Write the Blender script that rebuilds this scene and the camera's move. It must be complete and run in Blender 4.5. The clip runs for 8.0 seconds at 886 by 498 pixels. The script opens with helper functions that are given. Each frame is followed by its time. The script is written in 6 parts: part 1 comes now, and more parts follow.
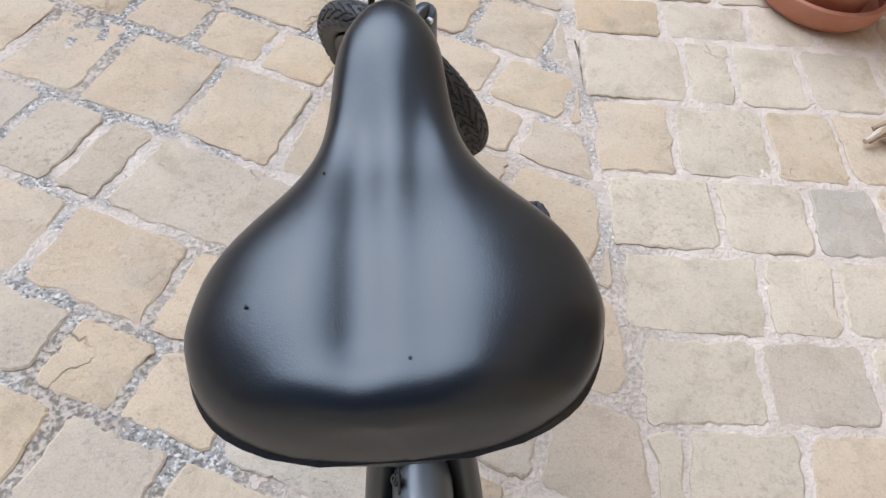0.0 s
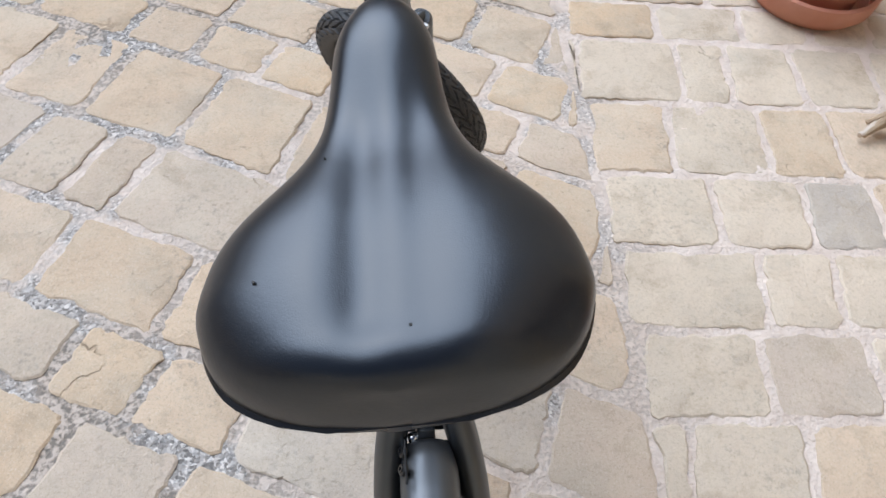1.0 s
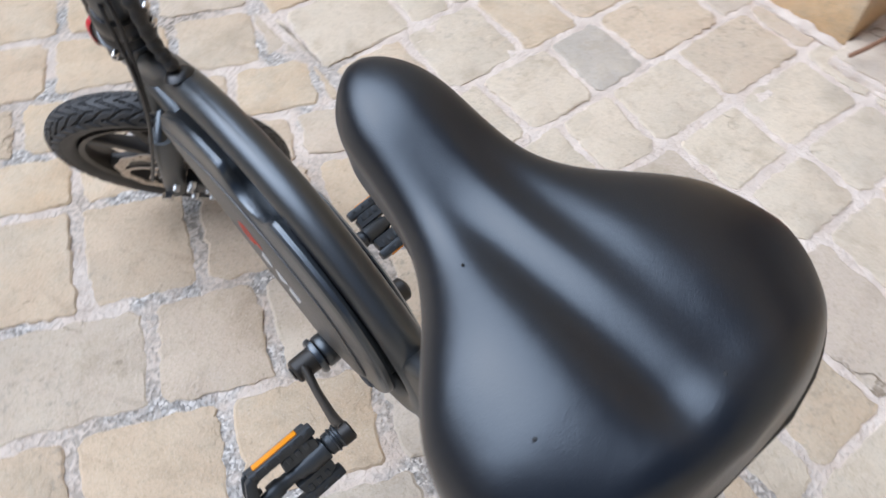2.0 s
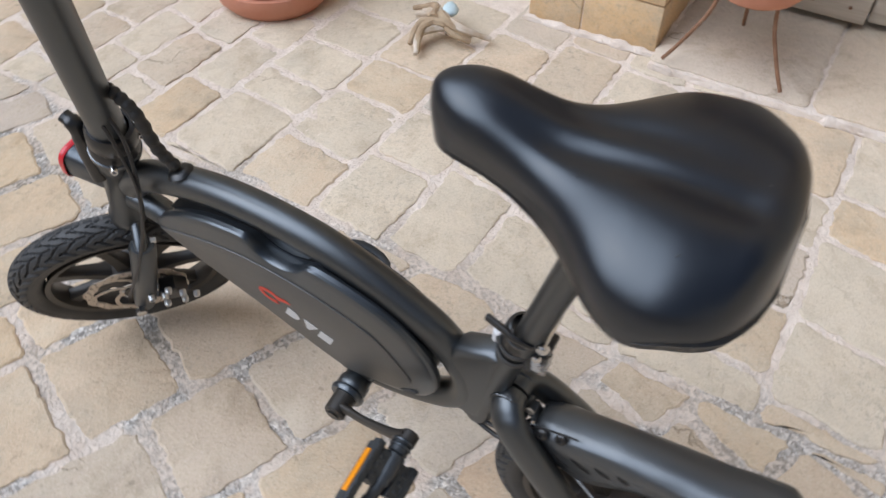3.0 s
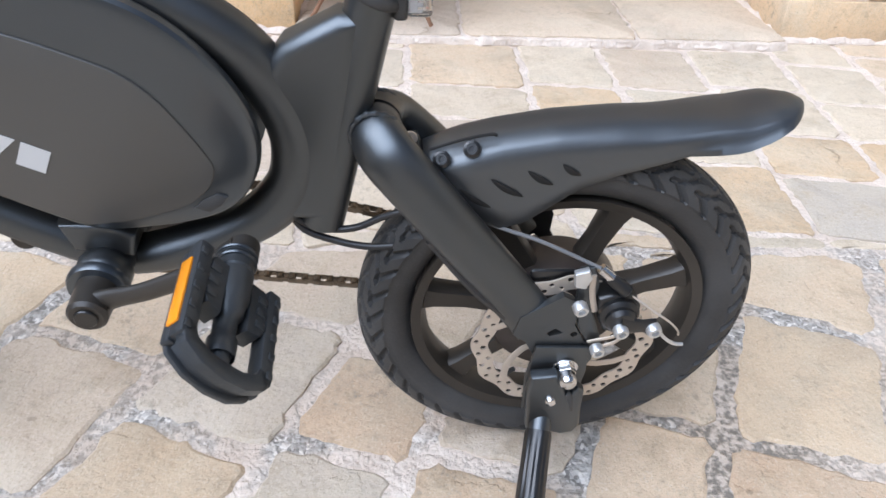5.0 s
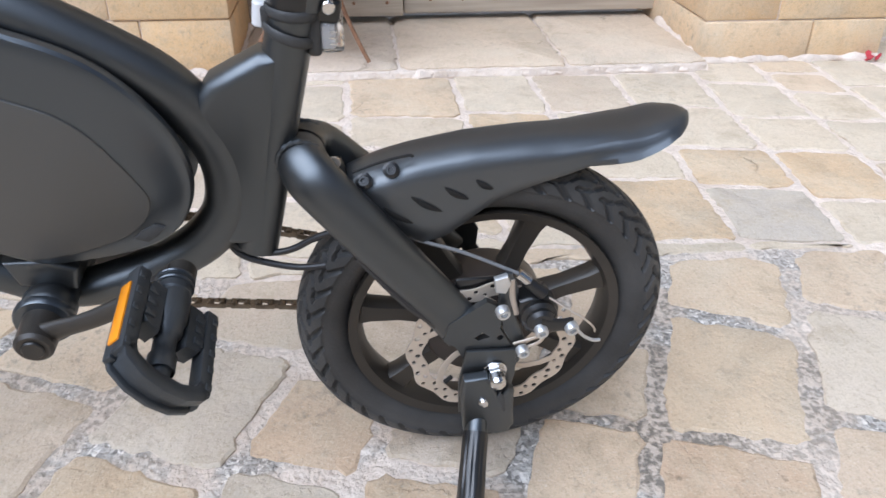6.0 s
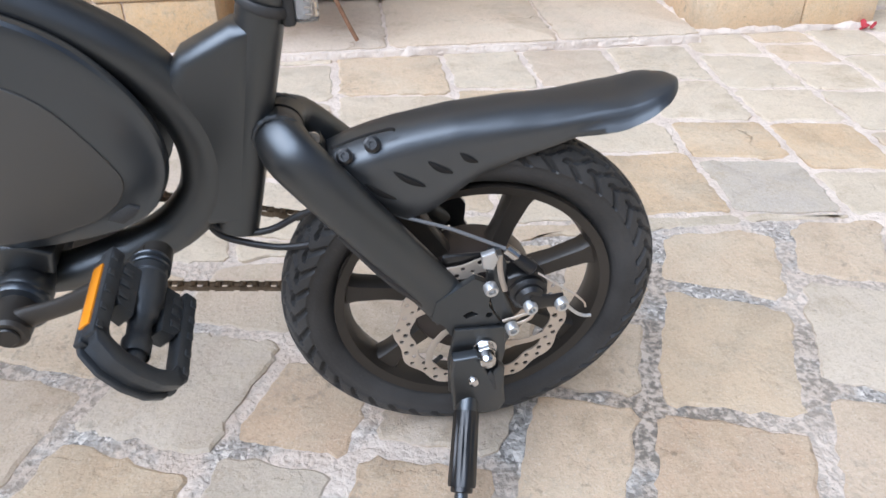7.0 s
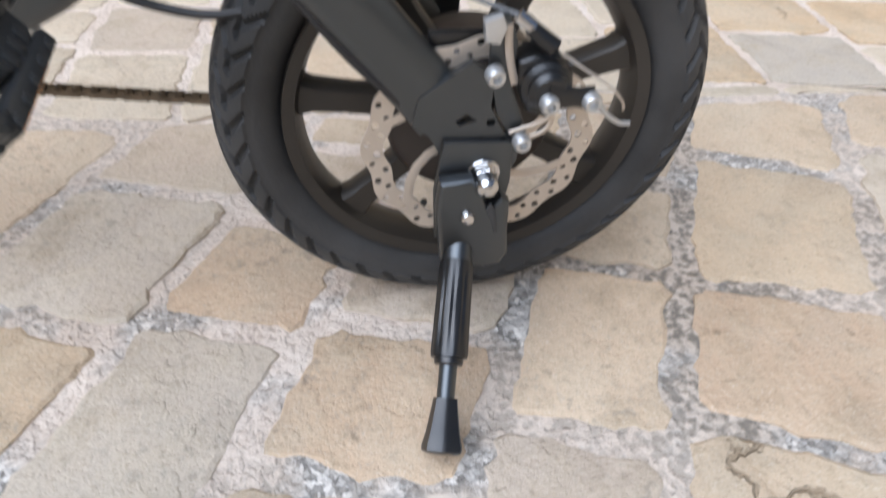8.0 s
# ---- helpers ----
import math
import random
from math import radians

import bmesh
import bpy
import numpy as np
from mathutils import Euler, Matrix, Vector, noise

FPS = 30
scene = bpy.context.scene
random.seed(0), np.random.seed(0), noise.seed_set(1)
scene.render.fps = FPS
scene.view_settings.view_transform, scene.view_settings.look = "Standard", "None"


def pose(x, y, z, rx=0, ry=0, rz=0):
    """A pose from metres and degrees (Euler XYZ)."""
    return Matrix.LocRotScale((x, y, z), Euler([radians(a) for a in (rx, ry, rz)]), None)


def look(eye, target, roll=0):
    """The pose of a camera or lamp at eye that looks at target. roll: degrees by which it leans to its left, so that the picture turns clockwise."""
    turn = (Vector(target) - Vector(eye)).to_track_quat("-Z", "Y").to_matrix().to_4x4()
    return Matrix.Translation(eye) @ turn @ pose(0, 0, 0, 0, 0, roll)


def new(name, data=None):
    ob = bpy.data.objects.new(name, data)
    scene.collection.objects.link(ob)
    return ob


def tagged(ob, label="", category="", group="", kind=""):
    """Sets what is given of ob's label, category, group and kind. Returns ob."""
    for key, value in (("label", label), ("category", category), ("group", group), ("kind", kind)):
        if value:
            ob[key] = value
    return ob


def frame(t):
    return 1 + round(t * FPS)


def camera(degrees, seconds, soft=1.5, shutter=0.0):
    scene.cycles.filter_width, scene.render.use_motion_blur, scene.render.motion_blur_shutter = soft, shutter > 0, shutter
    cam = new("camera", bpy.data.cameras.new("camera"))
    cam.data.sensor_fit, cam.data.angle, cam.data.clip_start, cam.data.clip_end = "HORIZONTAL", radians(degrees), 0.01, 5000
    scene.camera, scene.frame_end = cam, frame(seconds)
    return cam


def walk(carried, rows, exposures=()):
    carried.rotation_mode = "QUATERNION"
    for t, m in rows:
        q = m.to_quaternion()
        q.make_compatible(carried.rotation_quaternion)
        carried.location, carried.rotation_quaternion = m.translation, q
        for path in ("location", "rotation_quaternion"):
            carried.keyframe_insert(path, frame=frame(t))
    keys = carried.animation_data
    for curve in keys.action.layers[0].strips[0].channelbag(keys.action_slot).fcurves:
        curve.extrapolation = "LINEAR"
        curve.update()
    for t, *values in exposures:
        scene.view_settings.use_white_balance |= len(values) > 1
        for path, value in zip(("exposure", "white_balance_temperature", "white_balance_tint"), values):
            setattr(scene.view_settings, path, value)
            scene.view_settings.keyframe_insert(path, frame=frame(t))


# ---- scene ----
cam = camera(60.6, 8.0, soft=1.5, shutter=0.4)
PATH = [
    (0, (-0.081, -0.163, 1.089), (0.128, 1.005, -0.521), 10.6),
    (0.5, (-0.08, -0.175, 1.09), (0.109, 1.009, -0.51), 9.7),
    (1, (-0.079, -0.189, 1.094), (0.119, 1.005, -0.497), 8.5),
    (1.3, (-0.135, -0.148, 1.068), (0.209, 1.001, -0.533), 6.9),
    (1.5, (-0.171, -0.074, 1.056), (0.316, 0.962, -0.585), 6.0),
    (1.7, (-0.189, -0.038, 1.057), (0.421, 0.907, -0.596), 4.8),
    (2.8, (-0.438, -0.056, 1.124), (0.69, 0.701, -0.344), 0.9),
    (3, (-0.466, -0.021, 1.118), (0.701, 0.692, -0.34), 0.1),
    (3.2, (-0.482, 0.057, 1.093), (0.708, 0.635, -0.407), -0.5),
    (3.5, (-0.485, 0.171, 1.04), (0.745, 0.609, -0.476), -2.0),
    (3.7, (-0.51, 0.221, 1.032), (0.759, 0.555, -0.478), 0.2),
    (4, (-0.57, 0.193, 0.982), (0.77, 0.443, -0.481), 0.7),
    (4.2, (-0.59, 0.171, 0.938), (0.803, 0.362, -0.485), 0.9),
    (4.5, (-0.567, 0.154, 0.799), (0.965, 0.229, -0.484), 1.6),
    (4.7, (-0.546, 0.153, 0.688), (1.068, 0.119, -0.492), 2.3),
    (5, (-0.545, 0.132, 0.612), (1.113, 0.044, -0.502), 2.1),
    (5.2, (-0.555, 0.126, 0.608), (1.121, 0.041, -0.48), 1.4),
    (6.3, (-0.598, 0.103, 0.628), (1.101, -0.118, -0.405), 0.1),
    (6.5, (-0.595, 0.102, 0.626), (1.101, -0.12, -0.411), -0.2),
    (7, (-0.584, 0.096, 0.612), (1.087, -0.102, -0.468), -0.5),
    (7.5, (-0.538, 0.089, 0.531), (1.122, -0.13, -0.564), 0.5),
    (8, (-0.496, 0.085, 0.425), (1.098, -0.142, -0.761), 1.3),
]
# seconds, stops, kelvin, tint
EXPOSURES = ((0.0, -0.11, 6700, 10), (1.0, -0.08, 6650, 10), (1.7, -0.03, 6450, 10), (2.8, -0.08, 6800, 10), (3.2, -0.30, 6900, 10), (3.5, -0.27, 7000, 10), (4.0, -0.05, 6750, 10),
             (4.5, 0.07, 6550, 10), (5.0, 0.25, 6450, 10), (6.3, 0.12, 6450, 10), (7.0, 0.13, 6450, 10), (7.5, 0.11, 6500, 10), (8.0, 0.02, 6700, 10))
walk(cam, [(t, look(eye, target, roll)) for t, eye, target, roll in PATH], EXPOSURES)

# ---- sky and light: a bright overcast day ----
world = bpy.data.worlds.new("sky")
scene.world = world
world.use_nodes = True
sky = world.node_tree.nodes.new("ShaderNodeTexSky")
sky.sky_type = "NISHITA"
sky.sun_disc = False
sky.sun_elevation, sky.sun_rotation = radians(51), radians(-43)
sky.air_density, sky.dust_density = 1.0, 3.0
backing = world.node_tree.nodes["Background"]
backing.inputs["Strength"].default_value = 0.086
world.node_tree.links.new(sky.outputs[0], backing.inputs[0])
sun_lamp = bpy.data.lights.new("sun", "SUN")
sun_lamp.energy, sun_lamp.angle, sun_lamp.color = 5.0, radians(66), (0.645, 0.775, 1.0)
sun = new("sun", sun_lamp)
sun.matrix_world = look((-1.75, 1.85, 3.15), (0, 0, 0))


# ---- materials ----
def material(name, base, rough=0.5, metal=0.0, second=None, mix_scale=8.0, grain=120.0, grain_depth=0.0, relief=6.0,
             relief_depth=0.0, spec=0.5, vary=0.0, spread=0.2, coat=0.0, rough_vary=0.0, per_object=0.0):
    """A surface with two colours mixed by broad noise, a fine and a broad relief, and a little change from object to object."""
    m = bpy.data.materials.new(name)
    m.use_nodes = True
    n, l = m.node_tree.nodes, m.node_tree.links
    b = n["Principled BSDF"]
    b.inputs["Roughness"].default_value, b.inputs["Metallic"].default_value = rough, metal
    b.inputs["Specular IOR Level"].default_value = spec
    b.inputs["Coat Weight"].default_value = coat
    co = n.new("ShaderNodeTexCoord")
    broad = n.new("ShaderNodeTexNoise")
    broad.inputs["Scale"].default_value, broad.inputs["Detail"].default_value = mix_scale, 5.0
    l.new(co.outputs["Object"], broad.inputs["Vector"])
    ramp = n.new("ShaderNodeValToRGB")
    ramp.color_ramp.elements[0].position, ramp.color_ramp.elements[1].position = 0.5 - spread, 0.5 + spread
    ramp.color_ramp.elements[0].color = (*base, 1)
    ramp.color_ramp.elements[1].color = (*(second or [c * (1 + vary) for c in base]), 1)
    l.new(broad.outputs["Fac"], ramp.inputs["Fac"])
    colour = ramp.outputs["Color"]
    if per_object:
        info = n.new("ShaderNodeObjectInfo")
        span = n.new("ShaderNodeMapRange")
        span.inputs["To Min"].default_value, span.inputs["To Max"].default_value = 1 - per_object, 1 + per_object
        l.new(info.outputs["Random"], span.inputs["Value"])
        hsv = n.new("ShaderNodeHueSaturation")
        l.new(span.outputs["Result"], hsv.inputs["Value"])
        l.new(colour, hsv.inputs["Color"])
        colour = hsv.outputs["Color"]
    l.new(colour, b.inputs["Base Color"])
    fine = n.new("ShaderNodeTexNoise")
    fine.inputs["Scale"].default_value, fine.inputs["Detail"].default_value = grain, 4.0
    l.new(co.outputs["Object"], fine.inputs["Vector"])
    if rough_vary:
        rr = n.new("ShaderNodeMapRange")
        rr.inputs["To Min"].default_value, rr.inputs["To Max"].default_value = rough - rough_vary, rough + rough_vary
        l.new(broad.outputs["Fac"], rr.inputs["Value"])
        l.new(rr.outputs["Result"], b.inputs["Roughness"])
    last = None
    for tex, depth, size in ((fine, grain_depth, grain), (None, relief_depth, relief)):
        if depth <= 0:
            continue
        if tex is None:
            tex = n.new("ShaderNodeTexNoise")
            tex.inputs["Scale"].default_value, tex.inputs["Detail"].default_value = size, 3.0
            l.new(co.outputs["Object"], tex.inputs["Vector"])
        bump = n.new("ShaderNodeBump")
        bump.inputs["Distance"].default_value = depth
        bump.inputs["Strength"].default_value = 1.0
        l.new(tex.outputs["Fac"], bump.inputs["Height"])
        if last:
            l.new(last.outputs["Normal"], bump.inputs["Normal"])
        last = bump
    if last:
        l.new(last.outputs["Normal"], b.inputs["Normal"])
    return m


def stone_material(name, tints, pit=0.35, depth=0.0044, joined=False):
    """Worn limestone: a tint of its own for each stone, blotches, ochre stains, small dark pits and a rough face."""
    m = bpy.data.materials.new(name)
    m.use_nodes = True
    n, l = m.node_tree.nodes, m.node_tree.links
    b = n["Principled BSDF"]
    b.inputs["Roughness"].default_value = 0.75
    b.inputs["Specular IOR Level"].default_value = 0.3
    co = n.new("ShaderNodeTexCoord")
    own_value = n.new("ShaderNodeNewGeometry").outputs["Random Per Island"] if joined else n.new("ShaderNodeObjectInfo").outputs["Random"]
    tint = n.new("ShaderNodeValToRGB")
    tint.color_ramp.interpolation = "LINEAR"
    while len(tint.color_ramp.elements) < len(tints):
        tint.color_ramp.elements.new(0.5)
    for e, (p, c) in zip(tint.color_ramp.elements, tints):
        e.position, e.color = p, (c[0] * 1.045, c[1] * 1.045, c[2] * 1.035, 1)
    l.new(own_value, tint.inputs["Fac"])

    far, own = n.new("ShaderNodeVectorMath"), n.new("ShaderNodeVectorMath")
    far.operation, own.operation = "SCALE", "ADD"
    far.inputs[0].default_value = (37.0, 91.0, 13.0)
    l.new(own_value, far.inputs["Scale"])
    l.new(co.outputs["Object"], own.inputs[0])
    l.new(far.outputs[0], own.inputs[1])

    def tex(scale, detail=5.0, rough=0.6):
        t = n.new("ShaderNodeTexNoise")
        t.inputs["Scale"].default_value, t.inputs["Detail"].default_value, t.inputs["Roughness"].default_value = scale, detail, rough
        l.new(own.outputs[0], t.inputs["Vector"])
        return t.outputs["Fac"]

    def ramp(value, lo, hi):
        r = n.new("ShaderNodeMapRange")
        r.inputs["From Min"].default_value, r.inputs["From Max"].default_value = lo, hi
        l.new(value, r.inputs["Value"])
        return r.outputs["Result"]

    def mix(fac, a, c, mode="MIX"):
        x = n.new("ShaderNodeMix")
        x.data_type, x.blend_type = "RGBA", mode
        for value, slot in ((fac, x.inputs[0]), (a, x.inputs[6]), (c, x.inputs[7])):
            if isinstance(value, (tuple, float)):
                slot.default_value = value
            else:
                l.new(value, slot)
        return x.outputs[2]

    def times(value, k):
        x = n.new("ShaderNodeMath")
        x.operation = "MULTIPLY"
        x.inputs[1].default_value = k
        l.new(value, x.inputs[0])
        return x.outputs[0]

    grain, blotch, stain, big = tex(160.0), tex(26.0), tex(11.0, 8.0, 0.7), tex(4.0, 6.0, 0.65)
    colour = mix(times(ramp(blotch, 0.42, 0.7), 0.25), tint.outputs["Color"], (0.62, 0.52, 0.37, 1.0))
    colour = mix(times(ramp(stain, 0.53, 0.68), 0.55), colour, (0.38, 0.29, 0.19, 1.0))
    colour = mix(times(ramp(tex(34.0, 8.0, 0.75), 0.55, 0.66), pit * 0.9), colour, (0.30, 0.23, 0.15, 1.0))
    colour = mix(times(ramp(big, 0.50, 0.68), 0.4), colour, (0.40, 0.355, 0.28, 1.0))
    colour = mix(times(ramp(tex(5.0, 6.0, 0.65), 0.5, 0.68), 0.4), colour, (0.62, 0.54, 0.42, 1.0))
    colour = mix(times(ramp(grain, 0.52, 0.74), 0.34), colour, (0.28, 0.21, 0.13, 1.0))
    colour = mix(times(ramp(tex(300.0, 3.0, 0.7), 0.54, 0.72), 0.45), colour, (0.72, 0.64, 0.52, 1.0))
    speck = tex(520.0, 2.0, 0.6)
    colour = mix(times(ramp(speck, 0.58, 0.70), 0.40), colour, (0.25, 0.19, 0.12, 1.0))
    # grey lichen crusts in places, and a few dark pits
    crust = n.new("ShaderNodeMath")
    crust.operation = "MULTIPLY"
    l.new(ramp(tex(75.0, 8.0, 0.75), 0.53, 0.62), crust.inputs[0])
    l.new(ramp(tex(4.2, 4.0, 0.6), 0.49, 0.66), crust.inputs[1])
    colour = mix(times(crust.outputs[0], pit * 1.6), colour, (0.20, 0.175, 0.145, 1.0))
    spots = ramp(tex(48.0, 4.0, 0.6), 0.67, 0.72)
    colour = mix(times(spots, pit), colour, (0.15, 0.11, 0.07, 1.0))
    # hairline cracks and flaked beds, on a few stones only
    warp = n.new("ShaderNodeMix")
    warp.data_type = "VECTOR"
    warp.inputs[0].default_value = 0.16
    wob = n.new("ShaderNodeTexNoise")
    wob.inputs["Scale"].default_value, wob.inputs["Detail"].default_value = 9.0, 6.0
    l.new(own.outputs[0], wob.inputs["Vector"])
    l.new(own.outputs[0], warp.inputs[4])
    l.new(wob.outputs["Color"], warp.inputs[5])
    vor = n.new("ShaderNodeTexVoronoi")
    vor.feature = "DISTANCE_TO_EDGE"
    vor.inputs["Scale"].default_value = 4.5
    l.new(warp.outputs[1], vor.inputs["Vector"])
    crack = n.new("ShaderNodeMapRange")
    crack.inputs["From Min"].default_value, crack.inputs["From Max"].default_value = 0.003, 0.012
    crack.inputs["To Min"].default_value, crack.inputs["To Max"].default_value = 1.0, 0.0
    l.new(vor.outputs["Distance"], crack.inputs["Value"])
    some = n.new("ShaderNodeMath")
    some.operation = "MULTIPLY"
    l.new(crack.outputs["Result"], some.inputs[0])
    l.new(ramp(tex(3.6, 2.0, 0.5), 0.63, 0.72), some.inputs[1])
    colour = mix(times(some.outputs[0], 0.6), colour, (0.22, 0.16, 0.10, 1.0))
    bed = n.new("ShaderNodeValToRGB")
    bed.color_ramp.interpolation = "EASE"
    for p, v in ((0.40, 0.0), (0.44, 0.45), (0.56, 0.5), (0.585, 0.95)):
        e = bed.color_ramp.elements.new(p)
        e.color = (v, v, v, 1)
    l.new(tex(8.0, 6.0, 0.6), bed.inputs["Fac"])
    l.new(colour, b.inputs["Base Color"])
    last = None
    for value, d in ((speck, depth * 0.10), (grain, depth * 0.30), (blotch, depth * 0.4), (stain, depth * 0.42), (bed.outputs["Color"], depth * 0.28), (times(some.outputs[0], -1.0), depth * 0.6)):
        bump = n.new("ShaderNodeBump")
        bump.inputs["Distance"].default_value = d
        l.new(value, bump.inputs["Height"])
        if last:
            l.new(last.outputs["Normal"], bump.inputs["Normal"])
        last = bump
    l.new(last.outputs["Normal"], b.inputs["Normal"])
    return m


def mortar_material():
    """Pale lime mortar, crumbled in patches, with dark lichen specks where it is old."""
    m = material("lime_mortar", (0.63, 0.52, 0.43), rough=0.9, second=(0.79, 0.68, 0.58), mix_scale=18.0, spec=0.2)
    n, l = m.node_tree.nodes, m.node_tree.links
    b = n["Principled BSDF"]
    co = n.new("ShaderNodeTexCoord")

    def tex(scale, detail, lo, hi):
        t, r = n.new("ShaderNodeTexNoise"), n.new("ShaderNodeMapRange")
        t.inputs["Scale"].default_value, t.inputs["Detail"].default_value = scale, detail
        r.inputs["From Min"].default_value, r.inputs["From Max"].default_value = lo, hi
        l.new(co.outputs["Object"], t.inputs["Vector"])
        l.new(t.outputs["Fac"], r.inputs["Value"])
        return t.outputs["Fac"], r.outputs["Result"]

    (_, where), (_, specks), (fine, _) = tex(2.0, 3.0, 0.42, 0.60), tex(125.0, 10.0, 0.42, 0.60), tex(140.0, 5.0, 0, 1)
    # the newer joints beside the house have none
    place, span, both_at = n.new("ShaderNodeSeparateXYZ"), n.new("ShaderNodeMapRange"), n.new("ShaderNodeMath")
    l.new(co.outputs["Object"], place.inputs[0])
    l.new(place.outputs[0], span.inputs["Value"])
    span.inputs["From Min"].default_value, span.inputs["From Max"].default_value = 0.50, 0.30
    both_at.operation = "MULTIPLY"
    l.new(where, both_at.inputs[0])
    l.new(span.outputs["Result"], both_at.inputs[1])
    where = both_at.outputs[0]
    both = n.new("ShaderNodeMath")
    both.operation = "MULTIPLY"
    l.new(where, both.inputs[0])
    l.new(specks, both.inputs[1])
    x = n.new("ShaderNodeMix")
    x.data_type = "RGBA"
    old, half = n.new("ShaderNodeMix"), n.new("ShaderNodeMath")
    old.data_type = "RGBA"
    half.operation = "MULTIPLY"
    half.inputs[1].default_value = 0.5
    l.new(where, half.inputs[0])
    l.new(half.outputs[0], old.inputs[0])
    l.new(b.inputs["Base Color"].links[0].from_socket, old.inputs[6])
    old.inputs[7].default_value = (0.44, 0.37, 0.295, 1)
    l.new(both.outputs[0], x.inputs[0])
    l.new(old.outputs[2], x.inputs[6])
    x.inputs[7].default_value = (0.23, 0.20, 0.165, 1)
    l.new(x.outputs[2], b.inputs["Base Color"])
    # flakes of lime, bare white or grey with lichen, in the old joints
    cells_at, pick, flaky = n.new("ShaderNodeTexVoronoi"), n.new("ShaderNodeValToRGB"), n.new("ShaderNodeMix")
    bent, wob = n.new("ShaderNodeMix"), n.new("ShaderNodeTexNoise")
    bent.data_type, bent.inputs[0].default_value = "VECTOR", 0.018
    wob.inputs["Scale"].default_value, wob.inputs["Detail"].default_value = 60.0, 4.0
    l.new(co.outputs["Object"], wob.inputs["Vector"])
    l.new(co.outputs["Object"], bent.inputs[4])
    l.new(wob.outputs["Color"], bent.inputs[5])
    cells_at.inputs["Scale"].default_value = 210.0
    l.new(bent.outputs[1], cells_at.inputs["Vector"])
    shade = n.new("ShaderNodeSeparateColor")
    l.new(cells_at.outputs["Color"], shade.inputs[0])
    pick.color_ramp.interpolation = "CONSTANT"
    for p, v in ((0.0, 0.20), (0.20, 0.31), (0.42, 0.43), (0.66, 0.55), (0.86, 0.76)):
        e = pick.color_ramp.elements.new(p) if p else pick.color_ramp.elements[0]
        e.color = (v, v * 0.94, v * 0.86, 1)
    pick.color_ramp.elements[-1].color = (0.82, 0.78, 0.72, 1)
    l.new(shade.outputs[0], pick.inputs["Fac"])
    flaky.data_type = "RGBA"
    much = n.new("ShaderNodeMath")
    much.operation = "MULTIPLY"
    (_, patch) = tex(7.0, 7.0, 0.49, 0.57)
    l.new(patch, much.inputs[0])
    l.new(span.outputs["Result"], much.inputs[1])
    most = n.new("ShaderNodeMath")
    most.operation, most.inputs[1].default_value = "MULTIPLY", 0.85
    l.new(much.outputs[0], most.inputs[0])
    l.new(most.outputs[0], flaky.inputs[0])
    l.new(x.outputs[2], flaky.inputs[6])
    l.new(pick.outputs["Color"], flaky.inputs[7])
    l.new(flaky.outputs[2], b.inputs["Base Color"])
    last = None
    for value, d in ((fine, 0.0022), (shade.outputs[0], 0.0016), (specks, -0.0012)):
        bump = n.new("ShaderNodeBump")
        bump.inputs["Distance"].default_value = abs(d)
        bump.invert = d < 0
        l.new(value, bump.inputs["Height"])
        if last:
            l.new(last.outputs["Normal"], bump.inputs["Normal"])
        last = bump
    l.new(last.outputs["Normal"], b.inputs["Normal"])
    return m


def wood_material():
    m = material("weathered_grey_wood", (0.34, 0.28, 0.22), rough=0.8, second=(0.52, 0.45, 0.36), mix_scale=3.0, grain_depth=0.001, grain=60)
    n, l = m.node_tree.nodes, m.node_tree.links
    co, mp, t = n.new("ShaderNodeTexCoord"), n.new("ShaderNodeMapping"), n.new("ShaderNodeTexNoise")
    mp.inputs["Scale"].default_value = (60, 3, 60)
    t.inputs["Scale"].default_value, t.inputs["Detail"].default_value = 1.0, 5.0
    l.new(co.outputs["Object"], mp.inputs["Vector"])
    l.new(mp.outputs["Vector"], t.inputs["Vector"])
    ramp = next(x for x in n if x.bl_idname == "ShaderNodeValToRGB")
    l.new(t.outputs["Fac"], ramp.inputs["Fac"])
    return m


PAVING_TINTS = [
    (0.0, (0.573, 0.425, 0.280)), (0.15, (0.583, 0.445, 0.320)), (0.3, (0.529, 0.423, 0.326)), (0.42, (0.567, 0.416, 0.277)), (0.55, (0.613, 0.479, 0.356)),
    (0.68, (0.558, 0.423, 0.291)), (0.8, (0.551, 0.441, 0.333)), (0.92, (0.491, 0.406, 0.333)), (1.0, (0.573, 0.420, 0.275))]
PAVING = stone_material("limestone_paving", PAVING_TINTS)
OUTER_PAVING = stone_material("outer_limestone_paving", PAVING_TINTS, joined=True)
TAN = stone_material("tan_limestone", [(0.0, (0.502, 0.360, 0.251)), (0.5, (0.555, 0.400, 0.271)), (1.0, (0.481, 0.340, 0.241))], pit=0.5)
GREEN_GREY = stone_material("greenish_grey_limestone", [(0.0, (0.520, 0.443, 0.355)), (0.5, (0.560, 0.474, 0.380)), (1.0, (0.500, 0.428, 0.350))], pit=0.25)
BLUE_GREY = stone_material("blue_grey_limestone", [(0.0, (0.440, 0.385, 0.325)), (1.0, (0.471, 0.410, 0.344))], pit=0.2)
OCHRE = stone_material("ochre_limestone", [(0.0, (0.583, 0.426, 0.279)), (1.0, (0.562, 0.402, 0.255))], pit=0.25)
PALE = stone_material("pale_limestone", [(0.0, (0.618, 0.512, 0.393)), (0.4, (0.577, 0.483, 0.373)), (0.7, (0.639, 0.532, 0.407)), (1.0, (0.567, 0.468, 0.359))], pit=0.25)
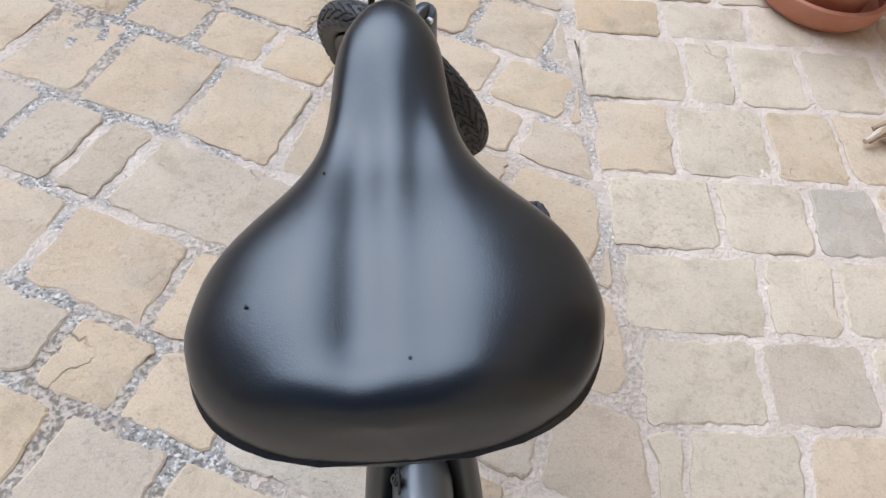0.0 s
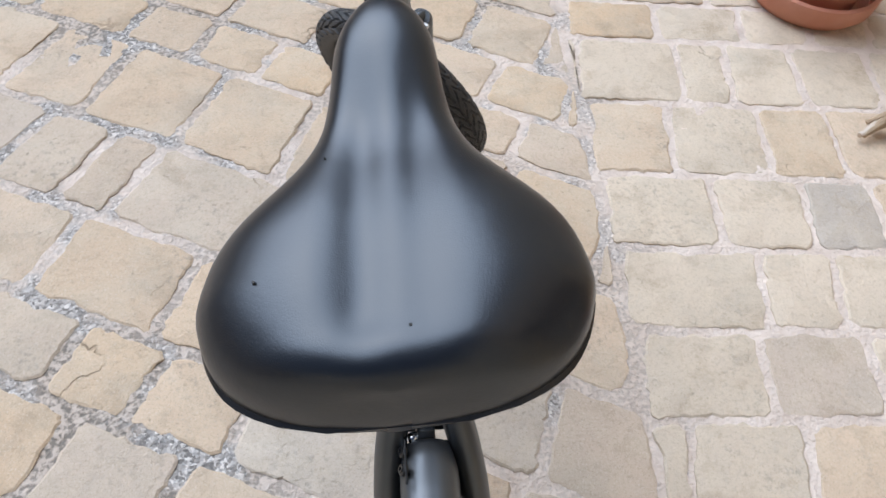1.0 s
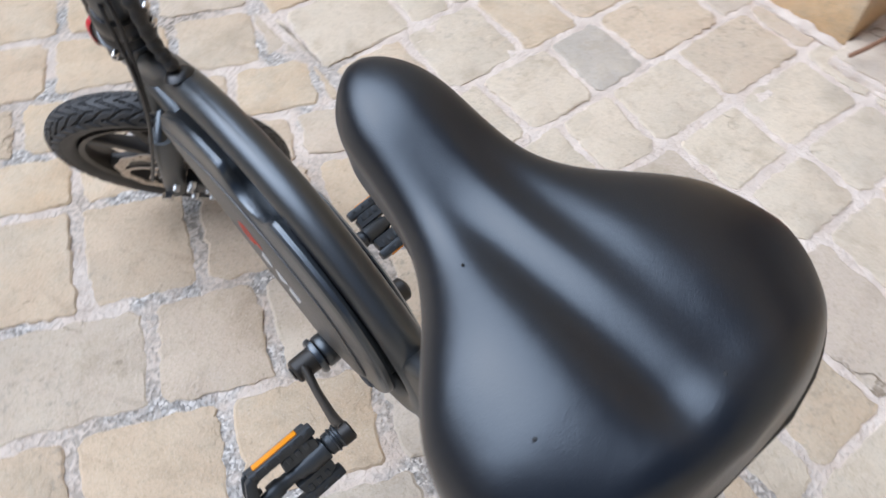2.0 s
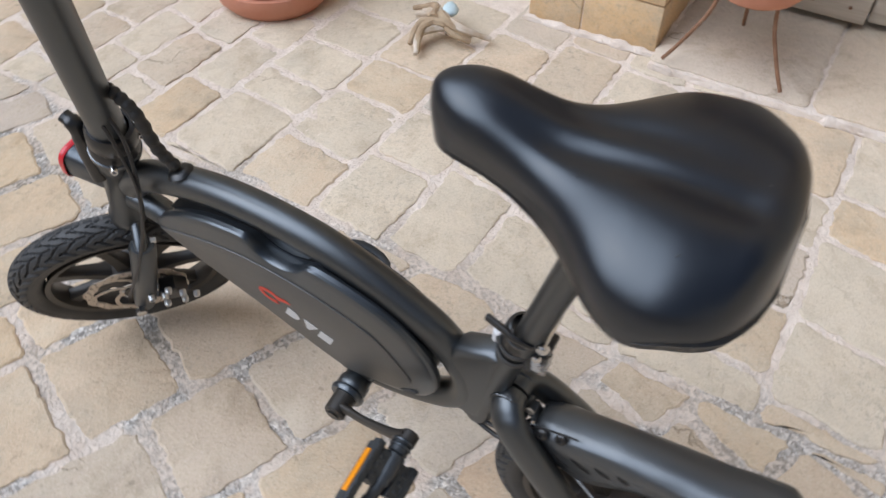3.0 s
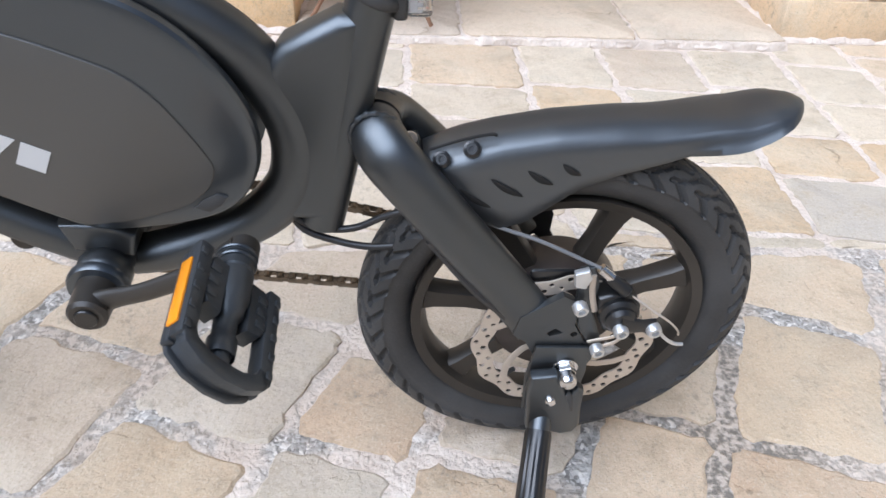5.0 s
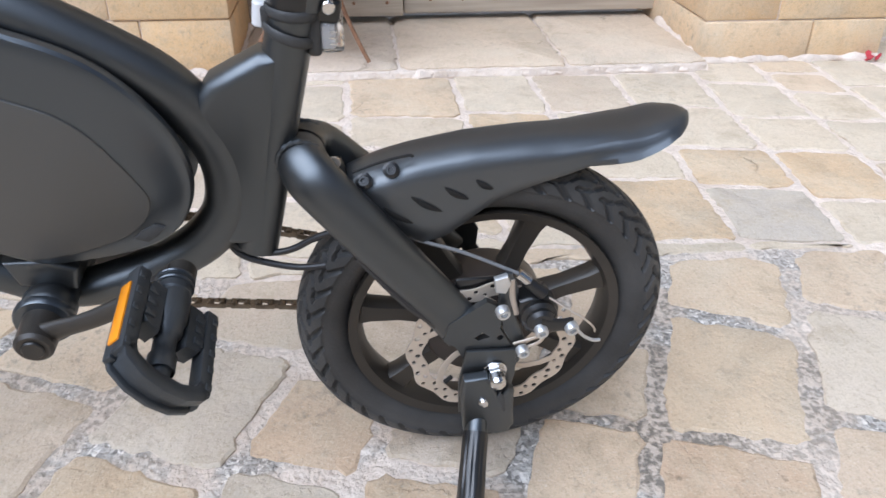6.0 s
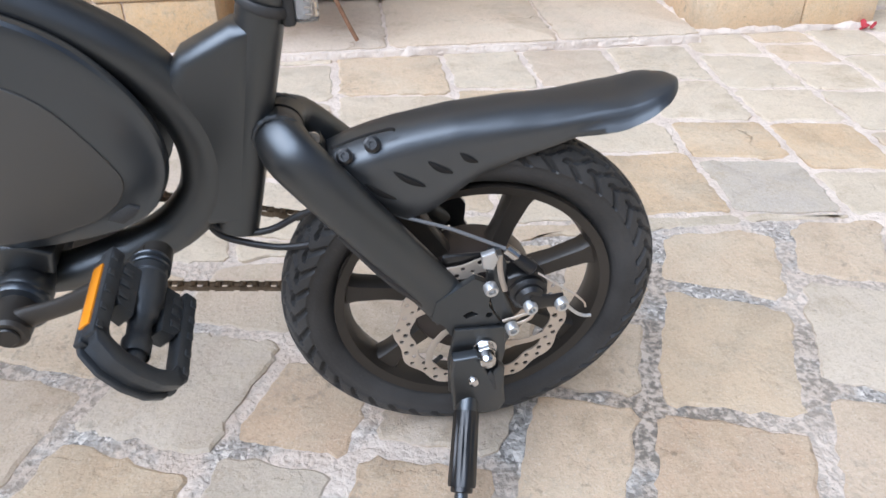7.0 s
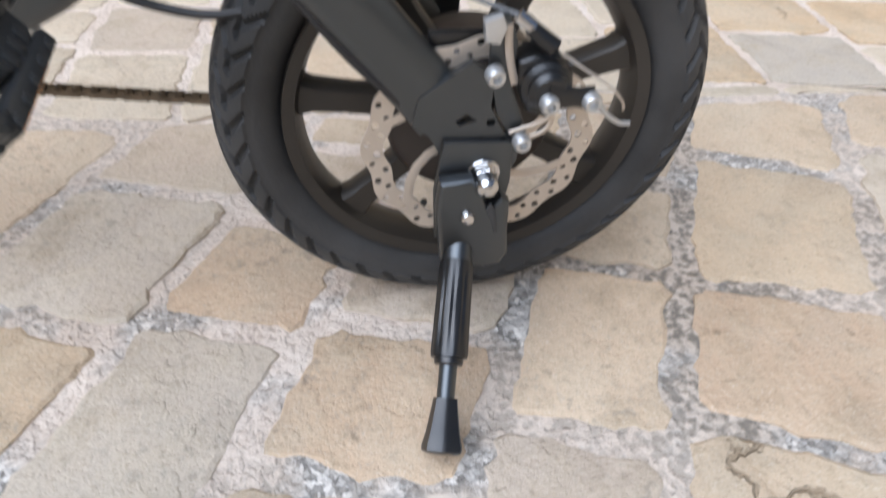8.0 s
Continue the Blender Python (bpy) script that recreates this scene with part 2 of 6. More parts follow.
WALLING = stone_material("limestone_walling", [
    (0.0, (0.636, 0.424, 0.229)), (0.3, (0.673, 0.487, 0.298)), (0.6, (0.606, 0.406, 0.229)), (0.8, (0.693, 0.514, 0.337)), (1.0, (0.644, 0.460, 0.287))])
SLAB = stone_material("threshold_limestone", [(0.0, (0.613, 0.475, 0.343)), (0.5, (0.557, 0.458, 0.368)), (1.0, (0.631, 0.484, 0.343))], pit=0.2)
MORTAR = mortar_material()
WOOD = wood_material()
PLASTER = material("flaking_plaster", (0.46, 0.36, 0.25), rough=0.9, second=(0.74, 0.66, 0.53), mix_scale=13.0, spread=0.06, grain=70, grain_depth=0.006,
                   relief=12, relief_depth=0.02)
TERRACOTTA = material("terracotta", (0.50, 0.20, 0.12), rough=0.75, second=(0.60, 0.29, 0.20), mix_scale=9, grain=90, grain_depth=0.0008)
SOIL = material("potting_soil", (0.05, 0.035, 0.025), rough=1.0, vary=0.8, grain=60, grain_depth=0.01)
RUST = material("rusty_iron", (0.16, 0.075, 0.04), rough=0.85, second=(0.28, 0.15, 0.09), mix_scale=40, grain=200, grain_depth=0.0006)
SHELL = material("dry_driftwood", (0.42, 0.31, 0.20), rough=0.8, second=(0.64, 0.56, 0.47), mix_scale=30, grain=90, grain_depth=0.002)
SHELL_DARK = material("brown_driftwood", (0.30, 0.20, 0.12), rough=0.85, second=(0.45, 0.34, 0.22), mix_scale=30, grain=90, grain_depth=0.002)
PALE_BLUE = material("pale_blue_ceramic", (0.45, 0.56, 0.58), rough=0.5, vary=0.2, mix_scale=20)
RED_SCRAP = material("red_petal", (0.35, 0.03, 0.04), rough=0.7, vary=0.4, mix_scale=60)

FRAME = material("satin_black_paint", (0.0078, 0.0075, 0.0072), rough=0.38, vary=0.5, mix_scale=5, grain=900, grain_depth=0.00006, rough_vary=0.05, spec=1.0)
VINYL = material("black_vinyl", (0.0034, 0.0042, 0.0068), rough=0.31, vary=0.4, mix_scale=6, grain=1100, grain_depth=0.00010, relief=30, relief_depth=0.0004,
                 rough_vary=0.04, spec=0.75)
BOX_FACE = material("dark_grey_moulded_plastic", (0.050, 0.048, 0.044), rough=0.42, spec=0.8, vary=0.3, mix_scale=4, grain=1500, grain_depth=0.0001)
BOX_RIM = material("satin_black_plastic", (0.0130, 0.0150, 0.0175), rough=0.30, spec=1.0, vary=0.4, mix_scale=5, grain=900, grain_depth=0.00006)
PLASTIC = material("black_plastic", (0.005, 0.005, 0.0052), rough=0.34, spec=0.7, vary=0.5, mix_scale=12, grain=700, grain_depth=0.0001)
FENDER = material("black_fender_plastic", (0.0210, 0.0210, 0.0214), rough=0.38, spec=1.0, vary=0.4, mix_scale=7, grain=900, grain_depth=0.00008)
RUBBER = material("black_rubber", (0.033, 0.0328, 0.0325), rough=0.52, vary=0.8, mix_scale=18, grain=300, grain_depth=0.0004, spec=0.35)
ALLOY = material("matt_black_alloy", (0.022, 0.0185, 0.015), rough=0.42, vary=0.6, mix_scale=10, grain=600, grain_depth=0.0001)
CHROME = material("chrome_steel", (0.62, 0.61, 0.60), rough=0.18, metal=1.0, vary=0.1, mix_scale=30)
STEEL = material("brushed_steel", (0.66, 0.58, 0.49), rough=0.45, metal=0.55, second=(0.54, 0.46, 0.38), mix_scale=25)
PEDAL = material("dusty_black_plastic", (0.020, 0.0215, 0.0235), rough=0.42, second=(0.038, 0.040, 0.042), mix_scale=22, grain=500, grain_depth=0.0002)
WHITE_PLASTIC = material("white_plastic", (0.62, 0.62, 0.62), rough=0.35, vary=0.05, mix_scale=30)
ZINC = material("zinc_bolt", (0.58, 0.58, 0.57), rough=0.40, metal=0.8, vary=0.15, mix_scale=60)
CHAIN = material("oiled_chain_steel", (0.12, 0.10, 0.08), rough=0.4, metal=1.0, second=(0.22, 0.18, 0.14), mix_scale=80)
ORANGE = material("orange_reflector", (0.80, 0.27, 0.01), rough=0.25, vary=0.1, mix_scale=60, coat=0.5)
RED = material("red_plastic", (0.55, 0.02, 0.03), rough=0.3, vary=0.2, mix_scale=30, coat=0.4)
RED_INK = material("red_print", (0.52, 0.05, 0.03), rough=0.5)
WHITE_INK = material("white_print", (0.55, 0.55, 0.54), rough=0.5)
GREY_CABLE = material("grey_cable_housing", (0.13, 0.13, 0.13), rough=0.35, vary=0.2, mix_scale=40)
# near-black: the shade inside slots and gaps, put into the colour
SLOT_SHADE = material("slot_shade_black", (0.003, 0.003, 0.003), rough=0.7)
CABLE = material("black_cable", (0.012, 0.012, 0.013), rough=0.4, vary=0.5)
WEAVE = material("braided_sleeve", (0.012, 0.012, 0.012), rough=0.55, vary=1.5, mix_scale=160, grain=500, grain_depth=0.0008)
LENS = material("clear_lens", (0.75, 0.76, 0.77), rough=0.12, vary=0.1, mix_scale=90, coat=0.6)
CLEAR = material("clear_plastic", (0.95, 0.95, 0.95), rough=0.06)
CLEAR.node_tree.nodes["Principled BSDF"].inputs["Transmission Weight"].default_value = 0.9
MOTOR = material("brown_black_motor_shell", (0.030, 0.022, 0.018), rough=0.45, vary=0.4, mix_scale=8)

# sky's bluish sheen on black vinyl, plastic and paint, put into the specular tint
for m in (VINYL, BOX_RIM, FRAME, FENDER, PEDAL):
    m.node_tree.nodes["Principled BSDF"].inputs["Specular Tint"].default_value = (0.86, 0.94, 1.0, 1)
    m.node_tree.nodes["Principled BSDF"].inputs["IOR"].default_value = 1.5 if m == VINYL else 1.6


# ---- mesh helpers ----
UNIT = 0.923  # metres for one unit of the plan below


def finish(name, bm, mat, smooth=40):
    bmesh.ops.recalc_face_normals(bm, faces=bm.faces)
    mesh = bpy.data.meshes.new(name)
    for f in bm.faces:
        f.smooth = True
    for e in bm.edges:
        if len(e.link_faces) == 2 and e.calc_face_angle(0) > radians(smooth):
            e.smooth = False
    bm.to_mesh(mesh)
    bm.free()
    mesh.transform(Matrix.Scale(UNIT, 4))
    mesh.materials.append(mat)
    return mesh


def part(name, bm, mat, parent, label="", smooth=40):
    ob = new(name, finish(name, bm, mat, smooth))
    ob.parent = parent
    return tagged(ob, label)


def thing(name, label, category, m=None, group=""):
    ob = new(name)
    ob.empty_display_size = 0.05
    if m:
        ob.matrix_world = Matrix.Translation(m.translation * (UNIT - 1)) @ m
    return tagged(ob, label, category, group)


def solid(name, bm, mat, label, category="", kind="", group="", smooth=40):
    return tagged(new(name, finish(name, bm, mat, smooth)), label, category, group, kind)


def box(bm, lo, hi, bevel=0.0, m=None, segments=2):
    lo, hi = Vector(lo), Vector(hi)
    got = bmesh.ops.create_cube(bm, size=1.0, matrix=(m or Matrix()) @ Matrix.Translation((lo + hi) / 2) @ Matrix.Diagonal((*(hi - lo), 1)))
    if bevel:
        edges = list({e for v in got["verts"] for e in v.link_edges})
        bmesh.ops.bevel(bm, geom=edges, offset=bevel, segments=segments, affect="EDGES", profile=0.5)
    return bm


def smooth_path(points, steps=8):
    """Points along a Catmull-Rom curve through the given ones."""
    p = [Vector(q) for q in points]
    p = [2 * p[0] - p[1]] + p + [2 * p[-1] - p[-2]]
    out = []
    for a, b, c, d in zip(p, p[1:], p[2:], p[3:]):
        for i in range(steps):
            t = i / steps
            out.append(0.5 * (2 * b + (c - a) * t + (2 * a - 5 * b + 4 * c - d) * t * t + (3 * b - a - 3 * c + d) * t ** 3))
    return out + [p[-2]]


def loft(bm, rings, closed=True, caps=True):
    rows = [[bm.verts.new(v) for v in r] for r in rings]
    for a, b in zip(rows, rows[1:]):
        n = len(a)
        for i in range(n if closed else n - 1):
            bm.faces.new((a[i], a[(i + 1) % n], b[(i + 1) % n], b[i]))
    if caps and closed:
        bm.faces.new(rows[0][::-1])
        bm.faces.new(rows[-1])
    return bm


def sweep(bm, path, radius, n=16, flat=1.0, up=(1, 0, 0)):
    """A tube along a path. radius: one number, or one for each point. flat: its width along up over the other width."""
    path = [Vector(p) for p in path]
    rings = []
    for i, p in enumerate(path):
        d = (path[min(i + 1, len(path) - 1)] - path[max(i - 1, 0)]).normalized()
        side = (Vector(up) - d * d.dot(Vector(up))).normalized()
        other = d.cross(side)
        r = radius[i] if isinstance(radius, (list, tuple)) else radius
        rings.append([p + side * (r * flat * math.cos(2 * math.pi * k / n)) + other * (r * math.sin(2 * math.pi * k / n)) for k in range(n)])
    return loft(bm, rings)


def lathe(bm, profile, centre, axis, n=32, start=0.0, sweep_by=2 * math.pi):
    """Turns (radius, along) pairs round an axis through centre."""
    axis = Vector(axis).normalized()
    side = axis.orthogonal().normalized()
    other = axis.cross(side)
    full = abs(sweep_by - 2 * math.pi) < 1e-6
    count = n if full else n + 1
    rings = []
    for k in range(count):
        a = start + sweep_by * k / n
        way = side * math.cos(a) + other * math.sin(a)
        rings.append([bm.verts.new(Vector(centre) + way * r + axis * h) for r, h in profile])
    for k in range(n):
        a, b = rings[k], rings[(k + 1) % count]
        for i in range(len(profile) - 1):
            bm.faces.new((a[i], b[i], b[i + 1], a[i + 1]))
    bmesh.ops.remove_doubles(bm, verts=bm.verts, dist=1e-6)
    return bm


def rod(bm, a, b, r, n=12, r2=None, bevel=0.0):
    a, b = Vector(a), Vector(b)
    h = (b - a).length
    r2 = r if r2 is None else r2
    c = min(bevel, r * 0.5, h * 0.5)
    profile = [(0, 0), (r - c, 0), (r, c), (r2, h - c), (r2 - c, h), (0, h)] if c else [(0, 0), (r, 0), (r2, h), (0, h)]
    return lathe(bm, profile, a, b - a, n)


def plate(bm, outline, x0, x1, bevel=0.0, segments=2):
    """An outline in (y, z) made solid from x0 to x1."""
    lo = [bm.verts.new((x0, y, z)) for y, z in outline]
    hi = [bm.verts.new((x1, y, z)) for y, z in outline]
    n = len(outline)
    faces = [bm.faces.new(lo), bm.faces.new(hi[::-1])]
    for i in range(n):
        faces.append(bm.faces.new((lo[i], hi[i], hi[(i + 1) % n], lo[(i + 1) % n])))
    bmesh.ops.recalc_face_normals(bm, faces=faces)
    if bevel:
        rim = [e for f in faces[:2] for e in f.edges]
        bmesh.ops.bevel(bm, geom=rim, offset=bevel, segments=segments, affect="EDGES", profile=0.5)
    return bm


def holed(bm, outer, holes, x0, x1):
    """A flat plate in (y, z) with holes through it."""
    loops = []
    for loop in (outer, *holes):
        v = [bm.verts.new((x0, y, z)) for y, z in loop]
        loops.append([bm.edges.new((v[i], v[(i + 1) % len(v)])) for i in range(len(v))])
    got = bmesh.ops.triangle_fill(bm, use_beauty=True, use_dissolve=False, edges=[e for lp in loops for e in lp])
    faces = [g for g in got["geom"] if isinstance(g, bmesh.types.BMFace)]
    more = bmesh.ops.extrude_face_region(bm, geom=faces, use_keep_orig=True)
    bmesh.ops.translate(bm, verts=[g for g in more["geom"] if isinstance(g, bmesh.types.BMVert)], vec=(x1 - x0, 0, 0))
    return bm


def circle(y, z, r, n=10, start=0.0):
    return [(y + r * math.cos(start + 2 * math.pi * k / n), z + r * math.sin(start + 2 * math.pi * k / n)) for k in range(n)]


def bolt(name, parent, at, axis, r, h, mat, label=""):
    """A hexagon-socket bolt head: a bevelled drum with a recess."""
    bm = bmesh.new()
    lathe(bm, [(0, 0), (r, 0), (r, h * 0.75), (r * 0.85, h), (r * 0.5, h), (r * 0.5, h * 0.55), (0, h * 0.55)], at, axis, 14)
    return part(name, bm, mat, parent, label)


def ease(t):
    t = max(0.0, min(1.0, t))
    return t * t * (3 - 2 * t)


# ---- pavement ----
def clip(poly, px, keep_less):
    """The part of a polygon on one side of the line x = px."""
    out = []
    for (ax, ay), (bx, by) in zip(poly, poly[1:] + poly[:1]):
        ina, inb = (ax <= px) == keep_less, (bx <= px) == keep_less
        if ina:
            out.append((ax, ay))
        if ina != inb:
            t = (px - ax) / (bx - ax)
            out.append((px, ay + t * (by - ay)))
    return out


def area(poly):
    return 0.5 * sum(ax * by - bx * ay for (ax, ay), (bx, by) in zip(poly, poly[1:] + poly[:1]))


def worn_outline(poly, gap, seed, step=0.014):
    """The outline of a worn stone in its cell: drawn in from the joints, with rounded corners and uneven sides."""
    small = []
    n = len(poly)
    for i in range(n):
        a, b, c = Vector(poly[i - 1]), Vector(poly[i]), Vector(poly[(i + 1) % n])
        d1, d2 = (b - a), (c - b)
        if d1.length < 0.012 or d2.length < 1e-6:
            continue
        d1, d2 = d1.normalized(), d2.normalized()
        n1, n2 = Vector((-d1.y, d1.x)), Vector((-d2.y, d2.x))
        k = max(0.35, 1 + n1.dot(n2))
        small.append(b + (n1 + n2) * (gap / k))
    pts = []
    for i, p in enumerate(small):
        a, c = small[i - 1], small[(i + 1) % len(small)]
        r = 0.011 + 0.012 * noise.noise((p.x * 9, p.y * 9, seed))
        la, lc = (a - p).length, (c - p).length
        pts.append(p + (a - p) * min(0.3, r / max(la, 1e-4)))
        pts.append(p + (c - p) * min(0.3, r / max(lc, 1e-4)))
    fine = []
    for a, b in zip(pts, pts[1:] + pts[:1]):
        fine.append(a)
        k = int((b - a).length / step)
        fine += [a.lerp(b, (j + 1) / (k + 1)) for j in range(k)]
    return [Vector((p.x + 0.007 * noise.noise((p.x * 17, p.y * 17, 3.0)) + 0.008 * noise.noise((p.x * 55, p.y * 55, 1.0)),
                    p.y + 0.007 * noise.noise((p.x * 17, p.y * 17, 8.0)) + 0.008 * noise.noise((p.x * 55, p.y * 55, 5.0)))) for p in fine]


def stone_bm(bm, poly, gap, seed, base, top, edge=0.0032, step=0.014):
    pts = worn_outline(poly, gap, seed, step)
    if len(pts) < 5:
        return False
    c = sum(pts, Vector((0, 0))) / len(pts)
    rings = []
    for k, z in ((1.0, base), (1.0, top - edge * 0.7), (None, top)):
        ring = []
        for p in pts:
            q = p if k else c + (p - c) * max(0.5, 1 - edge * 1.5 / max((p - c).length, 0.02))
            dz = 0.0016 * noise.noise((p.x * 11, p.y * 11, seed)) if k and z != base else 0.0
            ring.append(bm.verts.new((q.x, q.y, z + dz)))
        rings.append(ring)
    for a, b in zip(rings, rings[1:]):
        for i in range(len(a)):
            bm.faces.new((a[i], a[(i + 1) % len(a)], b[(i + 1) % len(a)], b[i]))
    mid = bm.verts.new((c.x, c.y, top))
    for i in range(len(pts)):
        bm.faces.new((rings[2][i], rings[2][(i + 1) % len(pts)], mid))
    return True


def strip_cells(rows, turn, span, seed, widths=(0.16, 0.27)):
    """Cells of courses. A course runs from v0 to v1 across and is cut at the given places along; past these it goes on by chance."""
    rng = random.Random(seed)
    c, s = math.cos(turn), math.sin(turn)
    cells = []
    for v0, v1, cuts in rows:
        cuts = sorted(cuts) if cuts else [span[0] + rng.uniform(0, 0.2)]
        while cuts[0] > span[0]:
            cuts.insert(0, cuts[0] - rng.uniform(*widths))
        while cuts[-1] < span[1]:
            cuts.append(cuts[-1] + rng.uniform(*widths))
        lean = [rng.uniform(-0.006, 0.006) + (0.0 if turn else 0.012) for _ in cuts]
        for a, b, la, lb in zip(cuts, cuts[1:], lean, lean[1:]):
            quad = [(a - la, v0), (b - lb, v0), (b + lb, v1), (a + la, v1)]
            bend = [(u, v + 0.006 * noise.noise((u * 3, v * 3, seed)) + (0.0 if turn else lean_of(v) * (u - 0.4))) for u, v in quad]
            cells.append([(u * c + v * s, -u * s + v * c) for u, v in bend])
    return cells


def more_rows(rows, low, high, seed):
    rng = random.Random(seed)
    rows = sorted(rows)
    while rows[0][0] > low:
        rows.insert(0, (rows[0][0] - rng.uniform(0.15, 0.2), rows[0][0], []))
    while rows[-1][1] < high:
        rows.append((rows[-1][1], rows[-1][1] + rng.uniform(0.15, 0.22), []))
    return rows


# the courses beside the house run straight, those under and beyond the bicycle at 22 degrees to them
STRAIGHT = [
    (-0.93, -0.735, [0.57, 0.80, 1.00, 1.25]), (-0.735, -0.54, [0.43, 0.645, 0.835, 1.09, 1.36]), (-0.54, -0.345, [0.45, 0.70, 0.855, 1.075, 1.36]),
    (-0.345, -0.13, [0.45, 0.665, 0.925, 1.09, 1.38]), (-0.13, 0.152, [0.51, 0.69, 0.895, 1.085, 1.38]), (0.152, 0.32, [0.46, 0.67, 0.865, 1.07, 1.33]),
    (0.32, 0.505, [0.41, 0.645, 0.86, 1.07, 1.33]), (0.505, 0.697, [0.41, 0.70, 0.855, 1.09, 1.36]), (0.697, 0.90, [0.41, 0.655, 0.862, 1.03, 1.31]),
    (0.90, 1.135, [0.41, 0.605, 0.83, 1.01, 1.22]), (1.135, 1.37, [0.42, 0.68, 0.808, 0.99, 1.2]),
]
TURNED = [
    (-0.575, -0.405, [-0.05, 0.182, 0.435]), (-0.405, -0.203, [-0.3, -0.092, 0.10, 0.357, 0.565]), (-0.203, -0.057, [-0.5, -0.3, -0.128, 0.095, 0.27]),
    (-0.057, 0.118, [-0.635, -0.43, -0.222, -0.047, 0.11]), (0.118, 0.272, [-0.72, -0.56, -0.388, -0.093, 0.072]), (0.272, 0.47, [-0.865, -0.609, -0.378, -0.131, 0.095]),
    (0.47, 0.69, [-1.1, -0.945, -0.83, -0.478, -0.28, -0.05]), (0.69, 0.947, [-1.05, -0.82, -0.59, -0.378, -0.13]), (0.947, 1.10, [-0.93, -0.76, -0.59, -0.36]),
    (1.10, 1.27, [-0.93, -0.70, -0.48]),
]


def lean_of(v):
    """The courses by the house's corner drift a little from square."""
    return -0.085 * max(0.0, min(1.0, (-0.35 - v) / 0.4))


def bed_height(x, y):
    """The mortar between the stones: flush in places, washed out in others."""
    if abs(x - 0.25) > 1.5 or abs(y - 0.35) > 1.75:
        return -0.0050
    return min(-0.0022, -0.0042 + 0.0045 * noise.noise((x * 7, y * 7, 0.3)) + 0.0028 * noise.noise((x * 31, y * 31, 4.0)))


lines_x = [-60, -20, -6, -2.5] + [-1.25 + 0.0125 * i for i in range(241)] + [2.5, 6, 20, 60]
lines_y = [-60, -20, -6, -2.5] + [-1.40 + 0.0125 * i for i in range(281)] + [3.5, 7, 20, 60]
pavement_bm = bmesh.new()
bed = [[pavement_bm.verts.new((x, y, bed_height(x, y))) for x in lines_x] for y in lines_y]
for a, b in zip(bed, bed[1:]):
    for i in range(len(lines_x) - 1):
        pavement_bm.faces.new((a[i], a[i + 1], b[i + 1], b[i]))
pavement = solid("pavement", pavement_bm, MORTAR, "pale limestone paving with wide lime mortar joints", "pavement", "structure")

cells = []
for poly in strip_cells(more_rows(STRAIGHT, -8.4, 8.4, 5), 0.0, (0.405, 1.39), 11):
    poly = clip(poly, 0.403, False)
    if poly:
        cells.append(poly)
for poly in strip_cells(more_rows(TURNED, -8.0, 9.0, 6), radians(22), (-9.5, 4.0), 12):
    poly = clip(poly, 0.403, True)
    if poly:
        cells.append(poly)


# ---- house front: piers, threshold, door, old wall ----
FACE = 1.455
house = thing("house_front", "old limestone house front with a doorway and wooden double door", "house")


def ashlar(parent, lo, hi, courses, lengths, seed, name="wall_block", face=-1):
    """Courses of squared blocks with narrow joints; lo and hi: corners of the pier."""
    rng = random.Random(seed)
    z = lo[2]
    k = 0
    while z < hi[2] - 0.02:
        h = min(courses[k % len(courses)], hi[2] - z)
        y = lo[1]
        first = True
        while y < hi[1] - 0.01:
            w = lengths[(k + int(first)) % len(lengths)] * rng.uniform(0.9, 1.1)
            first = False
            y2 = min(y + w, hi[1])
            if hi[1] - y2 < 0.1:
                y2 = hi[1]
            bm = bmesh.new()
            out = rng.uniform(-0.004, 0.004)
            box(bm, (lo[0] + out, y + 0.0018, z + 0.0018), (hi[0], y2 - 0.0018, z + h - 0.0018), 0.005)
            part(name, bm, WALLING, parent)
            y = y2
        z += h
        k += 1
    bm = bmesh.new()
    box(bm, (lo[0] + 0.0065, lo[1] + 0.01, lo[2]), (hi[0] - 0.01, hi[1] - 0.01, hi[2]))
    return part("pier_core", bm, MORTAR, parent)


ashlar(house, (FACE - 0.02, 0.45, 0.0), (2.0, 0.86, 2.3), (0.15, 0.24, 0.25, 0.22), (0.30, 0.25), 3)
ashlar(house, (FACE - 0.02, -1.42, 0.0), (2.0, -0.865, 2.3), (0.115, 0.17, 0.24, 0.22), (0.37, 0.24), 4)
ashlar(house, (FACE - 0.02, -1.42, 2.3), (2.0, 0.86, 5.9), (0.3, 0.28), (0.5, 0.62), 7, "upper_block")

def fillet(path, seed):
    """Crumbled mortar along the foot of a wall."""
    pts = []
    for a, b in zip(path, path[1:]):
        a, b = Vector(a), Vector(b)
        n = max(2, int((b - a).length / 0.018))
        pts += [a.lerp(b, i / n) for i in range(n)]
    radii = [0.014 + 0.013 * noise.noise((i * 0.37, seed, 0)) + 0.006 * noise.noise((i * 1.3, seed, 2)) for i in range(len(pts))]
    bm = bmesh.new()
    sweep(bm, pts, radii, 9, 1.0, (0, 0, 1))
    for v in bm.verts:
        v.co += 0.004 * Vector((noise.noise(v.co * 60), noise.noise(v.co * 60 + Vector((9, 0, 0))), noise.noise(v.co * 60 + Vector((0, 9, 0)))))
    part("mortar_fillet", bm, MORTAR, house, "crumbled pale mortar at the foot of the wall")


